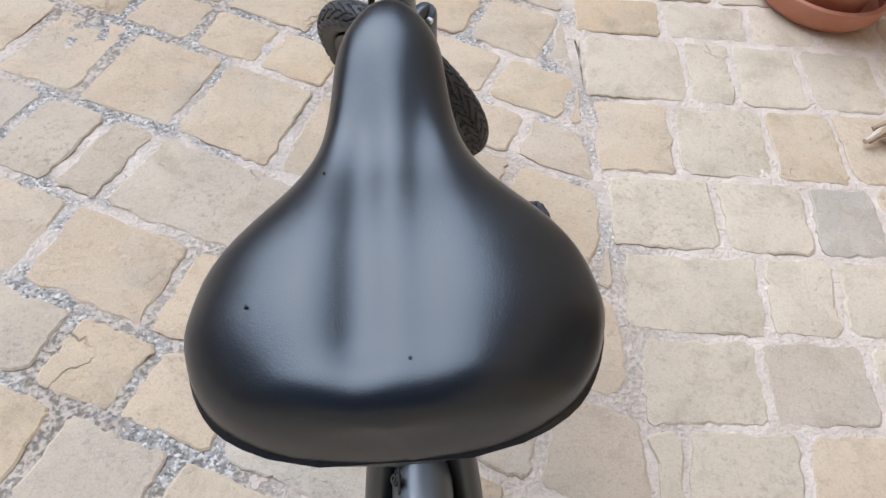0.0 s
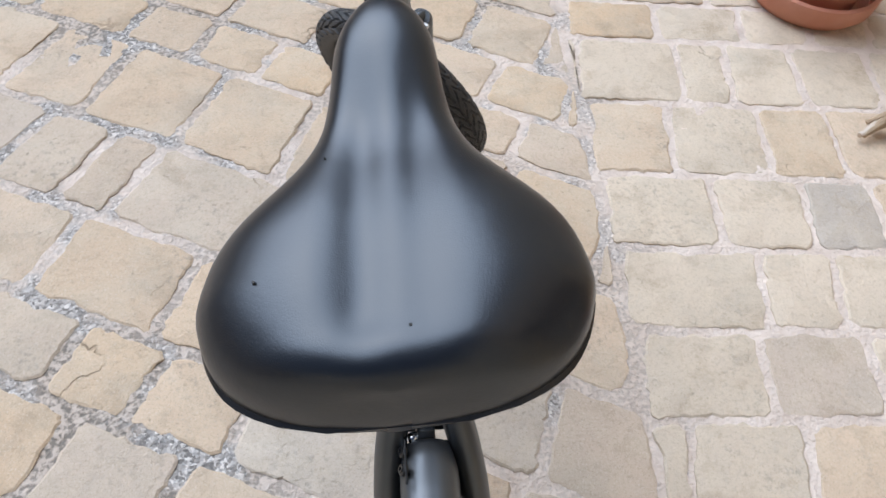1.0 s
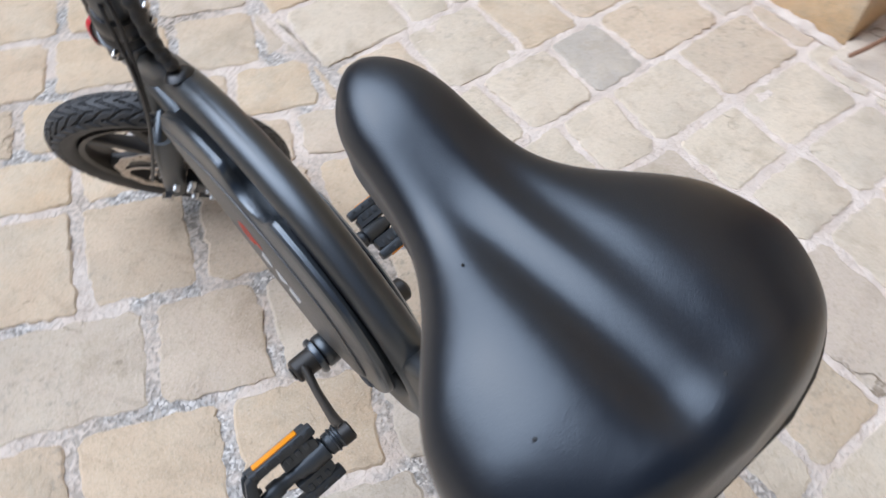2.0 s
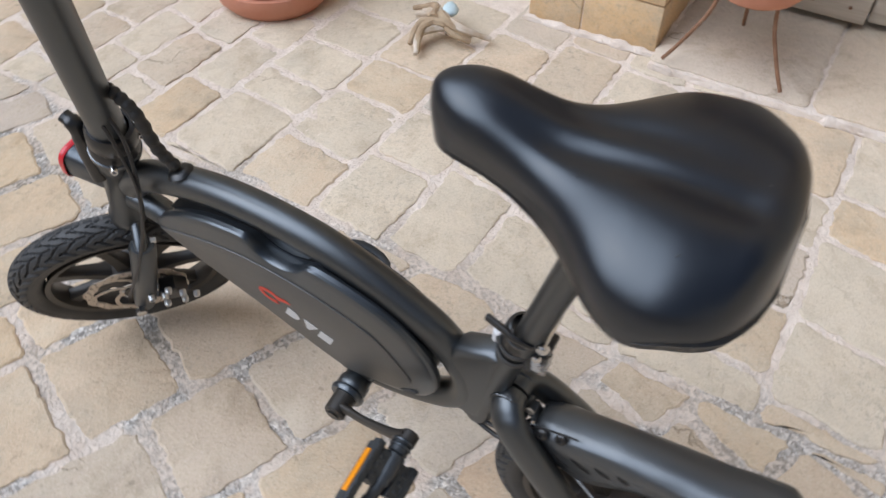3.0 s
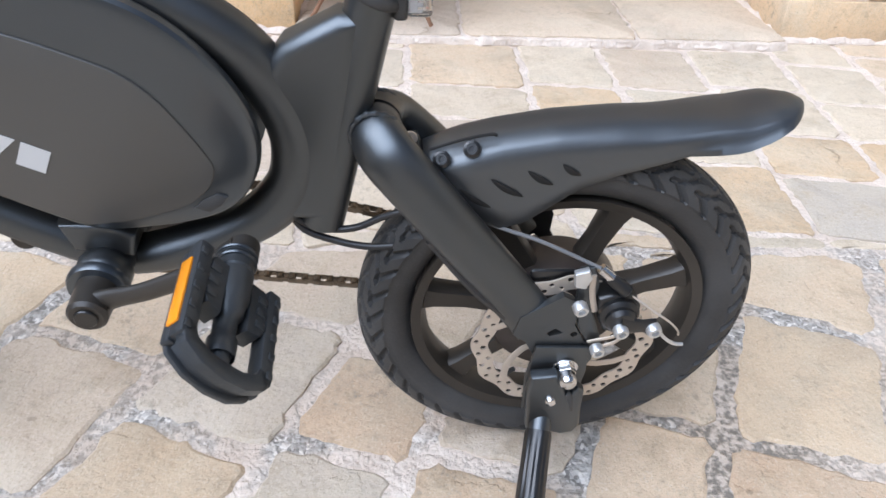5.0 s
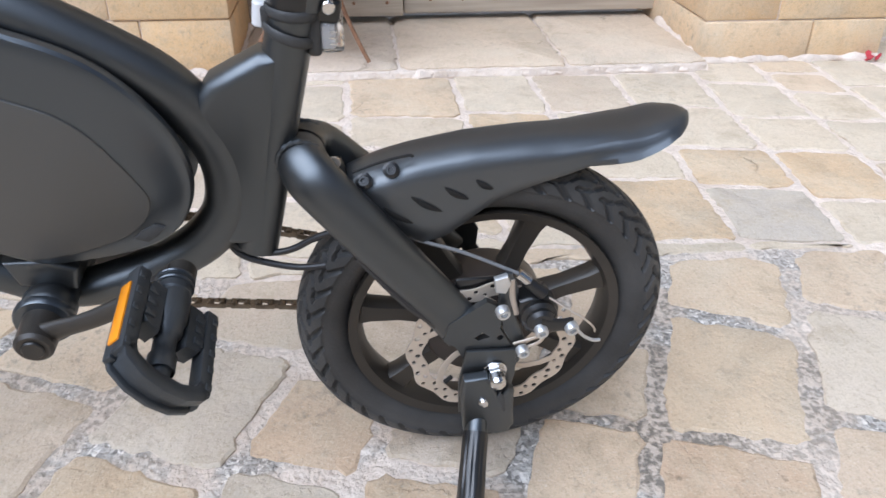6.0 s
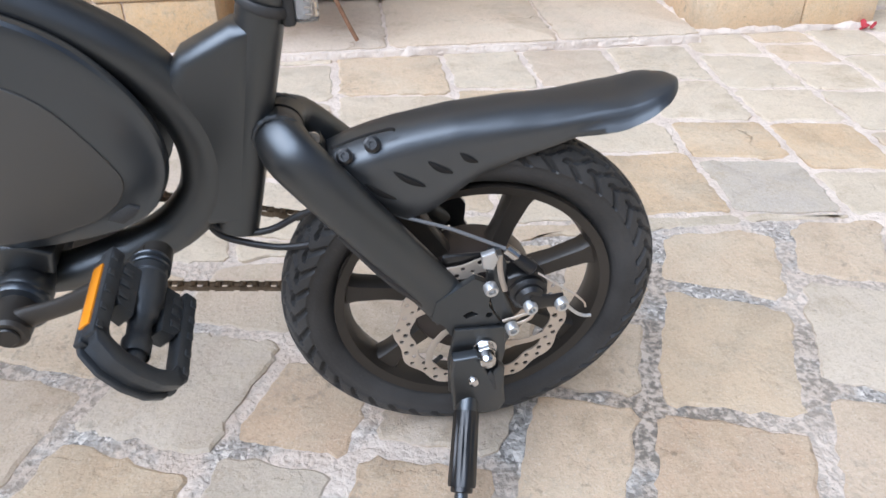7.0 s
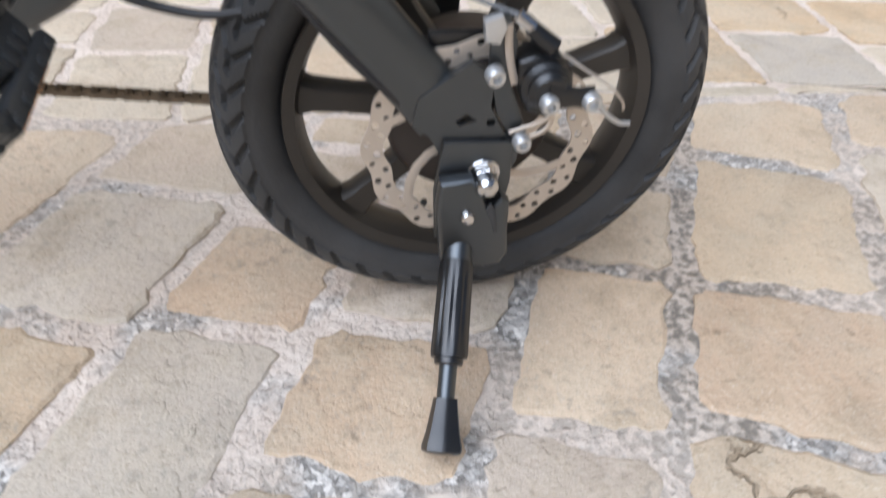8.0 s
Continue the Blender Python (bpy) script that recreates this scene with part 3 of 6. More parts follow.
fillet([(FACE - 0.025, -1.42, 0.0), (FACE - 0.025, -0.865, 0.0), (1.80, -0.865, 0.032)], 2.0)
fillet([(1.80, 0.455, 0.032), (FACE - 0.025, 0.45, 0.0), (FACE - 0.025, 0.86, 0.0), (1.64, 0.86, 0.0)], 5.0)
fillet([(1.60, -3.0, 0.0), (1.60, -1.42, 0.0)], 8.0)
fillet([(1.372, -0.863, 0.0), (1.372, 0.447, 0.0)], 11.0)
wall_bm = bmesh.new()
box(wall_bm, (1.66, 0.86, 0.0), (2.0, 9.0, 5.9), 0.02)
part("side_wall", wall_bm, PLASTER, house)
wall_bm = bmesh.new()
bmesh.ops.create_grid(wall_bm, x_segments=90, y_segments=60, size=0.5, matrix=Matrix.Translation((1.60, -5.21, 2.95)) @ pose(0, 0, 0, 0, -90, 0) @ Matrix.Diagonal((5.9, 7.58, 1, 1)))
for v in wall_bm.verts:
    v.co.x += 0.03 * noise.noise((v.co.y * 3, v.co.z * 3, 1.5)) + 0.018 * noise.noise((v.co.y * 11, v.co.z * 11, 4.5))
got = bmesh.ops.extrude_face_region(wall_bm, geom=wall_bm.faces[:], use_keep_orig=True)
bmesh.ops.translate(wall_bm, verts=[g for g in got["geom"] if isinstance(g, bmesh.types.BMVert)], vec=(0.4, 0, 0))
part("rubble_wall", wall_bm, PLASTER, house, "rough rubble wall with flaking plaster")

# plain unseen walls, added behind and beyond the camera to darken low reflections
def unseen_wall(name, lo, hi):
    bm = bmesh.new()
    box(bm, lo, hi, 0.02)
    return solid(name, bm, PLASTER, "unseen plain plastered wall, added to darken low reflections", "wall", "structure")


unseen_wall("unseen_wall_west", (-9.4, -9.0, -0.02), (-9.0, 9.0, 3.2))
unseen_wall("unseen_wall_north", (-9.0, 8.6, -0.02), (1.66, 9.0, 4.6))
unseen_wall("unseen_wall_south", (-9.0, -9.0, -0.02), (1.60, -8.6, 4.6))

# threshold slabs
for y0, y1 in ((0.01, 0.448), (-0.46, 0.005), (-0.863, -0.465)):
    bm = bmesh.new()
    stone_bm(bm, [(1.372, y0), (1.93, y0), (1.93, y1), (1.372, y1)], 0.003, y0 * 10, -0.02, 0.030, 0.012)
    part("threshold_slab", bm, SLAB, house)

part("threshold_bed", box(bmesh.new(), (1.362, -0.862, -0.02), (1.93, 0.447, 0.018), 0.006), MORTAR, house)

# weathered double door: boards behind a bottom rail on each leaf
door = part("door", box(bmesh.new(), (1.90, -0.92, 0.05), (1.93, 0.46, 2.2), 0.002), WOOD, house, "weathered grey wooden double door")
for lo_y, hi_y, out in ((-0.905, -0.035, 1.845), (-0.03, 0.455, 1.815)):
    part("bottom_rail", box(bmesh.new(), (out, lo_y, 0.052), (1.885, hi_y, 0.135), 0.004), WOOD, door)
    y = lo_y
    while y < hi_y - 0.02:
        y2 = min(y + 0.118, hi_y)
        part("door_board", box(bmesh.new(), (1.868 if out > 1.83 else 1.84, y + 0.002, 0.137), (1.899, y2 - 0.002, 2.19), 0.003), WOOD, door)
        y = y2
    for i in range(8):
        y = lo_y + 0.05 + i * 0.105
        if y < hi_y:
            part("nail_head", rod(bmesh.new(), (out - 0.003, y, 0.095), (out + 0.004, y, 0.095), 0.005, 8), RUST, door)

# iron plant stand on the threshold: three splayed legs and a ring, with a pot on it
plant_stand = thing("plant_stand", "rusty iron plant stand with splayed legs on the threshold", "plant stand")
ring_at = Vector((1.44, 0.235, 0.255))
part("ring", sweep(bmesh.new(), [ring_at + Vector((0.085 * math.cos(a), 0.085 * math.sin(a), 0)) for a in [2 * math.pi * k / 28 for k in range(29)]], 0.005, 8, 1.0, (0, 0, 1)), RUST, plant_stand)
for foot, a in (((1.375, 0.090), 232), ((1.66, 0.27), 15), ((1.365, 0.41), 120)):
    top = ring_at + Vector((0.085 * math.cos(radians(a)), 0.085 * math.sin(radians(a)), 0))
    low = Vector((*foot, 0.043))
    leg = smooth_path([top + Vector((0, 0, 0.012)), top * 0.7 + low * 0.3 - (low - top) * Vector((0.12, 0.12, 0)), top * 0.25 + low * 0.75 - (low - top) * Vector((0.08, 0.08, 0)), low], 6)
    part("leg", sweep(bmesh.new(), leg, 0.0055, 8), RUST, plant_stand)


def flower_pot(name, at, r, h, label, deep=1.0):
    """A turned clay pot with a thick rim, a base ring and soil inside."""
    pot = thing(name, label, "plant pot", Matrix.Translation(at), "terracotta pots")
    bm = bmesh.new()
    lathe(bm, [(0, 0.0), (r * 0.66, 0.0), (r * 0.7, 0.012), (r * 0.92, h * 0.72), (r * 0.93, h * 0.74), (r, h * 0.75), (r * 1.03, h * 0.8), (r * 1.03, h * 0.95),
               (r, h), (r * 0.93, h), (r * 0.9, h * 0.95), (r * 0.86, h * 0.8), (0, h * 0.8)], (0, 0, 0), (0, 0, 1), 48)
    part("pot_body", bm, TERRACOTTA, pot)
    bm = bmesh.new()
    bmesh.ops.create_circle(bm, cap_ends=True, cap_tris=True, segments=40, radius=r * 0.88, matrix=Matrix.Translation((0, 0, h * 0.86)))
    part("soil", bm, SOIL, pot)
    bm = bmesh.new()
    lathe(bm, [(0, 0.0), (r * 0.86, 0.0), (r * 1.0, 0.02 * deep), (r * 1.03, 0.045 * deep), (r * 1.03, 0.052 * deep), (r * 0.95, 0.053 * deep), (r * 0.93, 0.022 * deep), (0, 0.012)], (0, 0, -0.012), (0, 0, 1), 48)
    part("saucer", bm, TERRACOTTA, pot)
    return pot


flower_pot("flower_pot", (1.13, 1.60, 0.010), 0.178, 0.30, "large terracotta flower pot in a deep saucer on the paving", 1.45)
flower_pot("flower_pot", (1.44, 0.235, 0.273), 0.12, 0.19, "small terracotta flower pot on an iron plant stand")


def driftwood(at):
    """A pale heap of twisted dry driftwood with a bluish shard on it."""
    heap = thing("driftwood_ornament", "small pale driftwood ornament lying on the paving", "ornament", pose(*at, 0, 0, 20))
    rng = random.Random(4)
    for i in range(11):
        a = i * 2.1 + rng.uniform(-0.4, 0.4)
        r1, r2 = rng.uniform(0.0, 0.045), rng.uniform(0.09, 0.16)
        z = rng.uniform(0.02, 0.05)
        p = [(r1 * math.cos(a + 2), r1 * math.sin(a + 2), z + 0.02), (r2 * 0.5 * math.cos(a), r2 * 0.5 * math.sin(a), z + rng.uniform(0, 0.02)),
             (r2 * math.cos(a + 0.4), r2 * math.sin(a + 0.4), rng.uniform(0.014, 0.03))]
        path = smooth_path(p, 5)
        rad = [0.016 * (1 - 0.6 * k / len(path)) + 0.004 * noise.noise((i, k * 0.7, 0)) for k in range(len(path))]
        part("branch", sweep(bmesh.new(), path, rad, 8), SHELL if i % 2 else SHELL_DARK, heap)
    bm = bmesh.new()
    bmesh.ops.create_icosphere(bm, subdivisions=2, radius=0.03, matrix=Matrix.Translation((0.05, -0.02, 0.062)) @ Matrix.Diagonal((1.2, 0.8, 0.5, 1)))
    for v in bm.verts:
        v.co += v.normal * 0.006 * noise.noise(v.co * 60)
    part("shard", bm, PALE_BLUE, heap)
    return heap


driftwood((1.20, 1.03, 0.0))
bm = bmesh.new()
for i in range(4):
    bmesh.ops.create_icosphere(bm, subdivisions=1, radius=0.014, matrix=pose(1.405 + 0.013 * math.cos(i * 2.2), -1.385 + 0.016 * math.sin(i * 2.2), 0.006 + 0.003 * i, 20 * i, 35, 60 * i) @ Matrix.Diagonal((1.2, 0.7, 0.35, 1)))
solid("fallen_petals", bm, RED_SCRAP, "small crumpled dark red petals lying by the wall", "petals")


# ---- the bicycle: it leans 6.9 degrees to its left on the side stand; x to its right, y ahead, z up from where the rear tyre stands ----
bike = thing("electric_bicycle", "small matt black folding electric bicycle leaning on its side stand", "bicycle",
             Matrix.Translation((0.033, 0, 0.0120)) @ pose(0, 0, 0, 0.14, -6.93, 1.83))
R_TYRE, HUB_Z = 0.1965, 0.186


def at_angle(a, r, x, centre=(0.0, HUB_Z)):
    return Vector((x, centre[0] - r * math.cos(a), centre[1] + r * math.sin(a)))


def tyre_bm(m):
    """A knobbly tyre: one moulded ring whose tread is cut by slanting grooves."""
    bm = bmesh.new()
    rc, lugs, per = R_TYRE - 0.0295, 40, 11
    lats = [-152, -130, -110, -95, -86, -84] + list(range(-80, 81, 4)) + [84, 86, 95, 110, 130, 152]
    rows = []
    for k in range(lugs * per):
        row = []
        for lat in lats:
            q = abs(lat)
            u = k / per + (0.5 if lat > 0 else 0.0) + (q / 26 if q < 26 else 1 - (q - 26) / 34 if q < 55 else 0.15 + (q - 55) / 50)
            groove = q <= 80 and (u % 1.0) < (0.19 if q < 50 else 0.26) or (24 <= q <= 28 and (u % 1.0) > 0.55) or (q in (52, 56) and (u % 1.0) < 0.5)
            tall = 0.0288 if q <= 80 else 0.0288 - 0.0018 * min(1.0, (q - 80) / 6)
            r = tall - ((0.0030 if q < 50 else 0.0042) if groove else 0.0)
            a = radians(lat)
            row.append(bm.verts.new(at_angle(2 * math.pi * k / (lugs * per), rc + r * math.cos(a), (r - 0.0005) * math.sin(a))))
        rows.append(row)
    for a, b in zip(rows, rows[1:] + rows[:1]):
        for i in range(len(lats) - 1):
            bm.faces.new((a[i], b[i], b[i + 1], a[i + 1]))
    bmesh.ops.transform(bm, matrix=m, verts=bm.verts)
    for v in bm.verts:  # the tyre flattens where it stands
        if v.co.z < -0.0092:
            v.co.x *= 1.04
            v.co.z = -0.0092
    return bm


def spoke_bm(a, m):
    """One cast spoke: a tapered bar with a raised rib, from the hub to the rim."""
    bm = bmesh.new()
    out, along = at_angle(a, 1, 0) - Vector((0, 0, HUB_Z)), None
    along = Vector((1, 0, 0)).cross(out).normalized()
    rings = []
    for r, w, d in ((0.040, 0.014, 0.016), (0.06, 0.0115, 0.012), (0.09, 0.0105, 0.010), (0.120, 0.0125, 0.011), (0.136, 0.018, 0.012)):
        c = Vector((0, 0, HUB_Z)) + out * r
        ring = []
        for s, x in ((-1, -0.6), (-0.75, -1), (0.75, -1), (1, -0.6), (1, 0.6), (0.75, 1), (-0.75, 1), (-1, 0.6)):
            ring.append(c + along * (w * s) + Vector((d * x, 0, 0)))
        rings.append(ring)
    loft(bm, rings)
    bmesh.ops.transform(bm, matrix=m, verts=bm.verts)
    return bm


def disc_bm(x, m, r=0.088):
    """A wavy brake rotor: a drilled ring."""
    bm = bmesh.new()
    n = 60

    def edge(a, out):
        wave = math.cos(12 * a)
        return r - 0.0022 + 0.0022 * wave if out else r - 0.0185 + 0.0020 * wave

    def spot(a, rr, side):
        return bm.verts.new((x + side * 0.0009, -rr * math.cos(a), HUB_Z + rr * math.sin(a)))

    for k in range(n):
        a0, a1 = 2 * math.pi * k / n, 2 * math.pi * (k + 1) / n
        am = (a0 + a1) / 2
        rim_pts = [(a0, edge(a0, 0)), (am, edge(am, 0)), (a1, edge(a1, 0)), (a1, (edge(a1, 0) + edge(a1, 1)) / 2), (a1, edge(a1, 1)), (am, edge(am, 1)), (a0, edge(a0, 1)),
                   (a0, (edge(a0, 0) + edge(a0, 1)) / 2)]
        mid = (edge(am, 0) + edge(am, 1)) / 2 + (0.0036 if k % 2 else -0.0036)
        hole_r = 0.0026 if k % 3 else 0.0030
        hole = [(am + hole_r * math.cos(t) / mid, mid + hole_r * math.sin(t)) for t in [radians(-135 + 45 * q) for q in range(8)]]
        sheets = []
        for side in (-1, 1):
            outer, inner = [spot(*p, side) for p in rim_pts], [spot(*p, side) for p in hole]
            for q in range(8):
                bm.faces.new((outer[q], outer[(q + 1) % 8], inner[(q + 1) % 8], inner[q]))
            sheets.append((outer, inner))
        (o0, h0), (o1, h1) = sheets
        for q in range(8):
            bm.faces.new((h0[q], h0[(q + 1) % 8], h1[(q + 1) % 8], h1[q]))
        for q in (0, 1, 4, 5):
            bm.faces.new((o0[q], o0[(q + 1) % 8], o1[(q + 1) % 8], o1[q]))
    bmesh.ops.remove_doubles(bm, verts=bm.verts, dist=1e-5)
    bmesh.ops.transform(bm, matrix=m, verts=bm.verts)
    return bm


def wheel(name, m, start, disc_x, motor):
    """A seven-spoke cast wheel. The rim carries tyre, spokes, hub and brake disc."""
    bm = bmesh.new()
    lathe(bm, [(0.131, -0.012), (0.134, -0.020), (0.1435, -0.0225), (0.144, -0.019), (0.139, -0.017), (0.138, 0.017), (0.144, 0.019), (0.1435, 0.0225),
               (0.134, 0.020), (0.131, 0.012), (0.128, 0.0), (0.131, -0.012)], (0, 0, HUB_Z), (1, 0, 0), 72)
    bmesh.ops.transform(bm, matrix=m, verts=bm.verts)
    rim = part(name, bm, ALLOY, bike, "matt black cast seven-spoke wheel")
    part("tyre", tyre_bm(m), RUBBER, rim, "knobbly black rubber tyre", 28)
    for k in range(7):
        part("spoke", spoke_bm(radians(start + 360 / 7 * k), m), ALLOY, rim)
    bm = bmesh.new()
    if motor:
        lathe(bm, [(0, -0.046), (0.030, -0.046), (0.034, -0.040), (0.060, -0.030), (0.066, -0.022), (0.067, 0.022), (0.060, 0.032), (0.030, 0.042), (0, 0.042)],
              (0, 0, HUB_Z), (1, 0, 0), 48)
    else:
        lathe(bm, [(0, -0.044), (0.022, -0.044), (0.024, -0.036), (0.030, -0.030), (0.042, -0.02), (0.043, 0.02), (0.030, 0.032), (0, 0.04)], (0, 0, HUB_Z), (1, 0, 0), 40)
    bmesh.ops.transform(bm, matrix=m, verts=bm.verts)
    part("hub", bm, MOTOR if motor else ALLOY, rim, "brown-black hub motor shell" if motor else "black hub")
    part("brake_disc", disc_bm(disc_x, m), STEEL, rim, "drilled wavy steel brake disc", 25)
    bm = lathe(bmesh.new(), [(0.018, -0.001), (0.030, -0.001), (0.030, 0.001), (0.018, 0.001), (0.018, -0.001)], (disc_x, 0, HUB_Z), (1, 0, 0), 36)
    bmesh.ops.transform(bm, matrix=m, verts=bm.verts)
    part("disc_carrier", bm, STEEL, rim)
    for k in range(6):
        bm = sweep(bmesh.new(), [at_angle(2 * math.pi * k / 6 + 0.75 * t, 0.027 + 0.045 * t, disc_x) for t in (0, 0.25, 0.5, 0.75, 1.0)], 0.0042, 6, 0.22)
        bmesh.ops.transform(bm, matrix=m, verts=bm.verts)
        part("disc_arm", bm, STEEL, rim)
    for k in range(6):
        a = radians(60 * k + 20)
        p = at_angle(a, 0.024, disc_x - 0.001)
        bm = bmesh.new()
        rod(bm, p, p + Vector((-0.003, 0, 0)), 0.0035, 8, bevel=0.001)
        bmesh.ops.transform(bm, matrix=m, verts=bm.verts)
        part("disc_bolt", bm, ZINC, rim)
    bm = bmesh.new()
    p = at_angle(radians(250), 0.122, 0.0)
    rod(bm, p, at_angle(radians(250), 0.095, -0.012), 0.0028, 8)
    bmesh.ops.transform(bm, matrix=m, verts=bm.verts)
    part("valve", bm, RUBBER, rim)
    return rim


wheel("rear_wheel", Matrix(), 18.5, -0.056, True)

# the fork turns about the steering axis
STEER_TOP, STEER_LOW = Vector((0, 0.750, 0.615)), Vector((0, 0.905, HUB_Z))
steer_axis = (STEER_TOP - STEER_LOW).normalized()
STEER = Matrix.Translation((-0.008, 0.914, 0.193)) @ Matrix.Rotation(radians(48), 4, steer_axis) @ Matrix.Rotation(radians(-3), 4, "Y")
wheel("front_wheel", STEER @ Matrix.Translation((0, 0, -HUB_Z)), 40, -0.040, False)


def on_axis(h, x=0.0, ahead=0.0):
    """A point of the steered fork: h up from the front hub along the steering axis, x to the wheel's right, ahead square to the axis."""
    return STEER @ (steer_axis * h + Vector((x, 0, 0)) + Vector((0, steer_axis.z, -steer_axis.y)) * ahead)


# ---- frame ----
ARCH = [(0, 0.768, 0.485), (0, 0.745, 0.508), (0, 0.720, 0.523), (0, 0.690, 0.535), (0, 0.627, 0.552), (0, 0.560, 0.560), (0, 0.493, 0.557), (0, 0.433, 0.546), (0, 0.380, 0.526),
        (0, 0.320, 0.492), (0, 0.277, 0.460), (0, 0.2475, 0.4165), (0, 0.2380, 0.378), (0, 0.2445, 0.3375), (0, 0.268, 0.306), (0, 0.300, 0.285), (0, 0.350, 0.264),
        (0, 0.400, 0.256), (0, 0.450, 0.278), (0, 0.55, 0.338), (0, 0.66, 0.402), (0, 0.740, 0.442), (0, 0.785, 0.450)]
arch = smooth_path(ARCH, 6)
frame_tube = part("frame", sweep(bmesh.new(), arch, [0.0225 - 0.0035 * max(0.0, min(1.0, (i - 80) / 20)) for i in range(len(arch))], 20), FRAME, bike, "satin black arched frame tube")
SEAT_LOW, SEAT_TOP = Vector((0, 0.2230, 0.293)), Vector((0, 0.1635, 0.545))
seat_way = (SEAT_TOP - SEAT_LOW).normalized()
part("seat_tube", rod(bmesh.new(), SEAT_LOW, SEAT_TOP, 0.0193, 28, bevel=0.001), FRAME, frame_tube)
part("gusset", plate(bmesh.new(), [(0.258, 0.446), (0.242, 0.468), (0.200, 0.490), (0.180, 0.490), (0.198, 0.36), (0.208, 0.303), (0.262, 0.306), (0.262, 0.335), (0.245, 0.375)], -0.0195, 0.0195, 0.012, 4), FRAME, frame_tube)
HEAD_LOW = STEER_LOW + steer_axis * 0.20
bm = bmesh.new()
lathe(bm, [(0, 0), (0.026, 0), (0.0275, 0.004), (0.0275, 0.022), (0.0235, 0.028), (0.0235, 0.150), (0.0275, 0.156), (0.0275, 0.176), (0.025, 0.185), (0, 0.185)], HEAD_LOW, steer_axis, 28)
part("head_tube", bm, FRAME, frame_tube)

# rear stays: a short yoke that splits into two arms
for side in (-1, 1):
    pts = smooth_path([(side * 0.002, 0.1735, 0.3930), (side * 0.0150, 0.1730, 0.3925), (side * 0.0260, 0.1685, 0.3870), (side * 0.0350, 0.1580, 0.3760), (side * 0.0435, 0.130, 0.344), (side * 0.051, 0.090, 0.295), (side * 0.058, 0.052, 0.248), (side * 0.0665, 0.028, 0.218)], 8)
    square = Vector((0, 0.776, -0.631))
    rings = []
    for i, p in enumerate(pts):
        t = i / (len(pts) - 1)
        ahead_by = (pts[min(i + 1, len(pts) - 1)] - pts[max(i - 1, 0)]).normalized()
        thin = 0.0180 + 0.0030 * ease(1 - t / 0.3) - 0.0130 * max(0.0, (t - 0.66) / 0.34) ** 1.3
        tall = 0.0232 + 0.0010 * math.sin(math.pi * t) - 0.0022 * ease(1 - t / 0.3)
        rings.append([p + ahead_by.cross(square).normalized() * (thin * math.cos(q)) + square * (tall * math.sin(q)) for q in [2 * math.pi * k / 24 for k in range(24)]])
    stay = part("rear_stay", loft(bmesh.new(), rings), FRAME, bike, "satin black rear stay")
    weld = [Vector((side * 0.0190, 0.1725, 0.3920)) + Vector((0, 0.631, 0.776)) * (0.0215 * math.cos(q)) + square * (0.0205 * math.sin(q)) for q in [2 * math.pi * k / 60 for k in range(61)]]
    part("weld_bead", sweep(bmesh.new(), weld, [0.0024 + 0.0006 * math.sin(k * 1.9) for k in range(61)], 8), FRAME, stay, "rippled weld bead")
    x0, x1 = (-0.071, -0.064) if side < 0 else (0.064, 0.071)
    outline = [(0.048, 0.236), (0.012, 0.262), (0.001, 0.256), (-0.004, 0.248), (-0.003, 0.226), (-0.014, 0.205), (-0.026, 0.196), (-0.026, 0.180), (-0.020, 0.166), (0.0, 0.158),
               (0.022, 0.163), (0.030, 0.185), (0.040, 0.205), (0.052, 0.214)]
    bm = bmesh.new()
    holed(bm, outline, [[(0.022, 0.216), (0.014, 0.222), (0.006, 0.216), (0.018, 0.212)], circle(-0.004, 0.214, 0.0035, 8), circle(-0.014, 0.199, 0.003, 8),
                        [(0.012, 0.196), (0.002, 0.202), (-0.004, 0.195)]], x0, x1)
    part("dropout", bm, FRAME, stay)
part("stay_cable_guide", sweep(bmesh.new(), smooth_path([(-0.052, 0.13, 0.312), (-0.060, 0.09, 0.262), (-0.063, 0.05, 0.222)], 5), 0.0045, 8), CABLE, bike)

# ---- battery box ----
BOX_OUT = [(0.696, 0.482), (0.684, 0.496), (0.656, 0.514), (0.624, 0.530), (0.584, 0.541), (0.522, 0.546), (0.520, 0.540), (0.512, 0.523), (0.496, 0.514), (0.474, 0.511),
           (0.451, 0.517), (0.439, 0.527), (0.433, 0.539), (0.390, 0.528), (0.357, 0.5155), (0.333, 0.5045), (0.311, 0.489), (0.290, 0.466), (0.2730, 0.440), (0.2635, 0.415), (0.2612, 0.391), (0.2660, 0.366),
           (0.279, 0.343), (0.298, 0.328), (0.327, 0.3195), (0.365, 0.314), (0.400, 0.312), (0.426, 0.324), (0.53, 0.386), (0.635, 0.444), (0.682, 0.469)]


def dense(loop, step=0.009):
    """The same outline with points close together."""
    out = []
    for p, q in zip(loop, loop[1:] + loop[:1]):
        n = max(1, round(math.hypot(q[0] - p[0], q[1] - p[1]) / step))
        out += [(p[0] + (q[0] - p[0]) * i / n, p[1] + (q[1] - p[1]) * i / n) for i in range(n)]
    return out


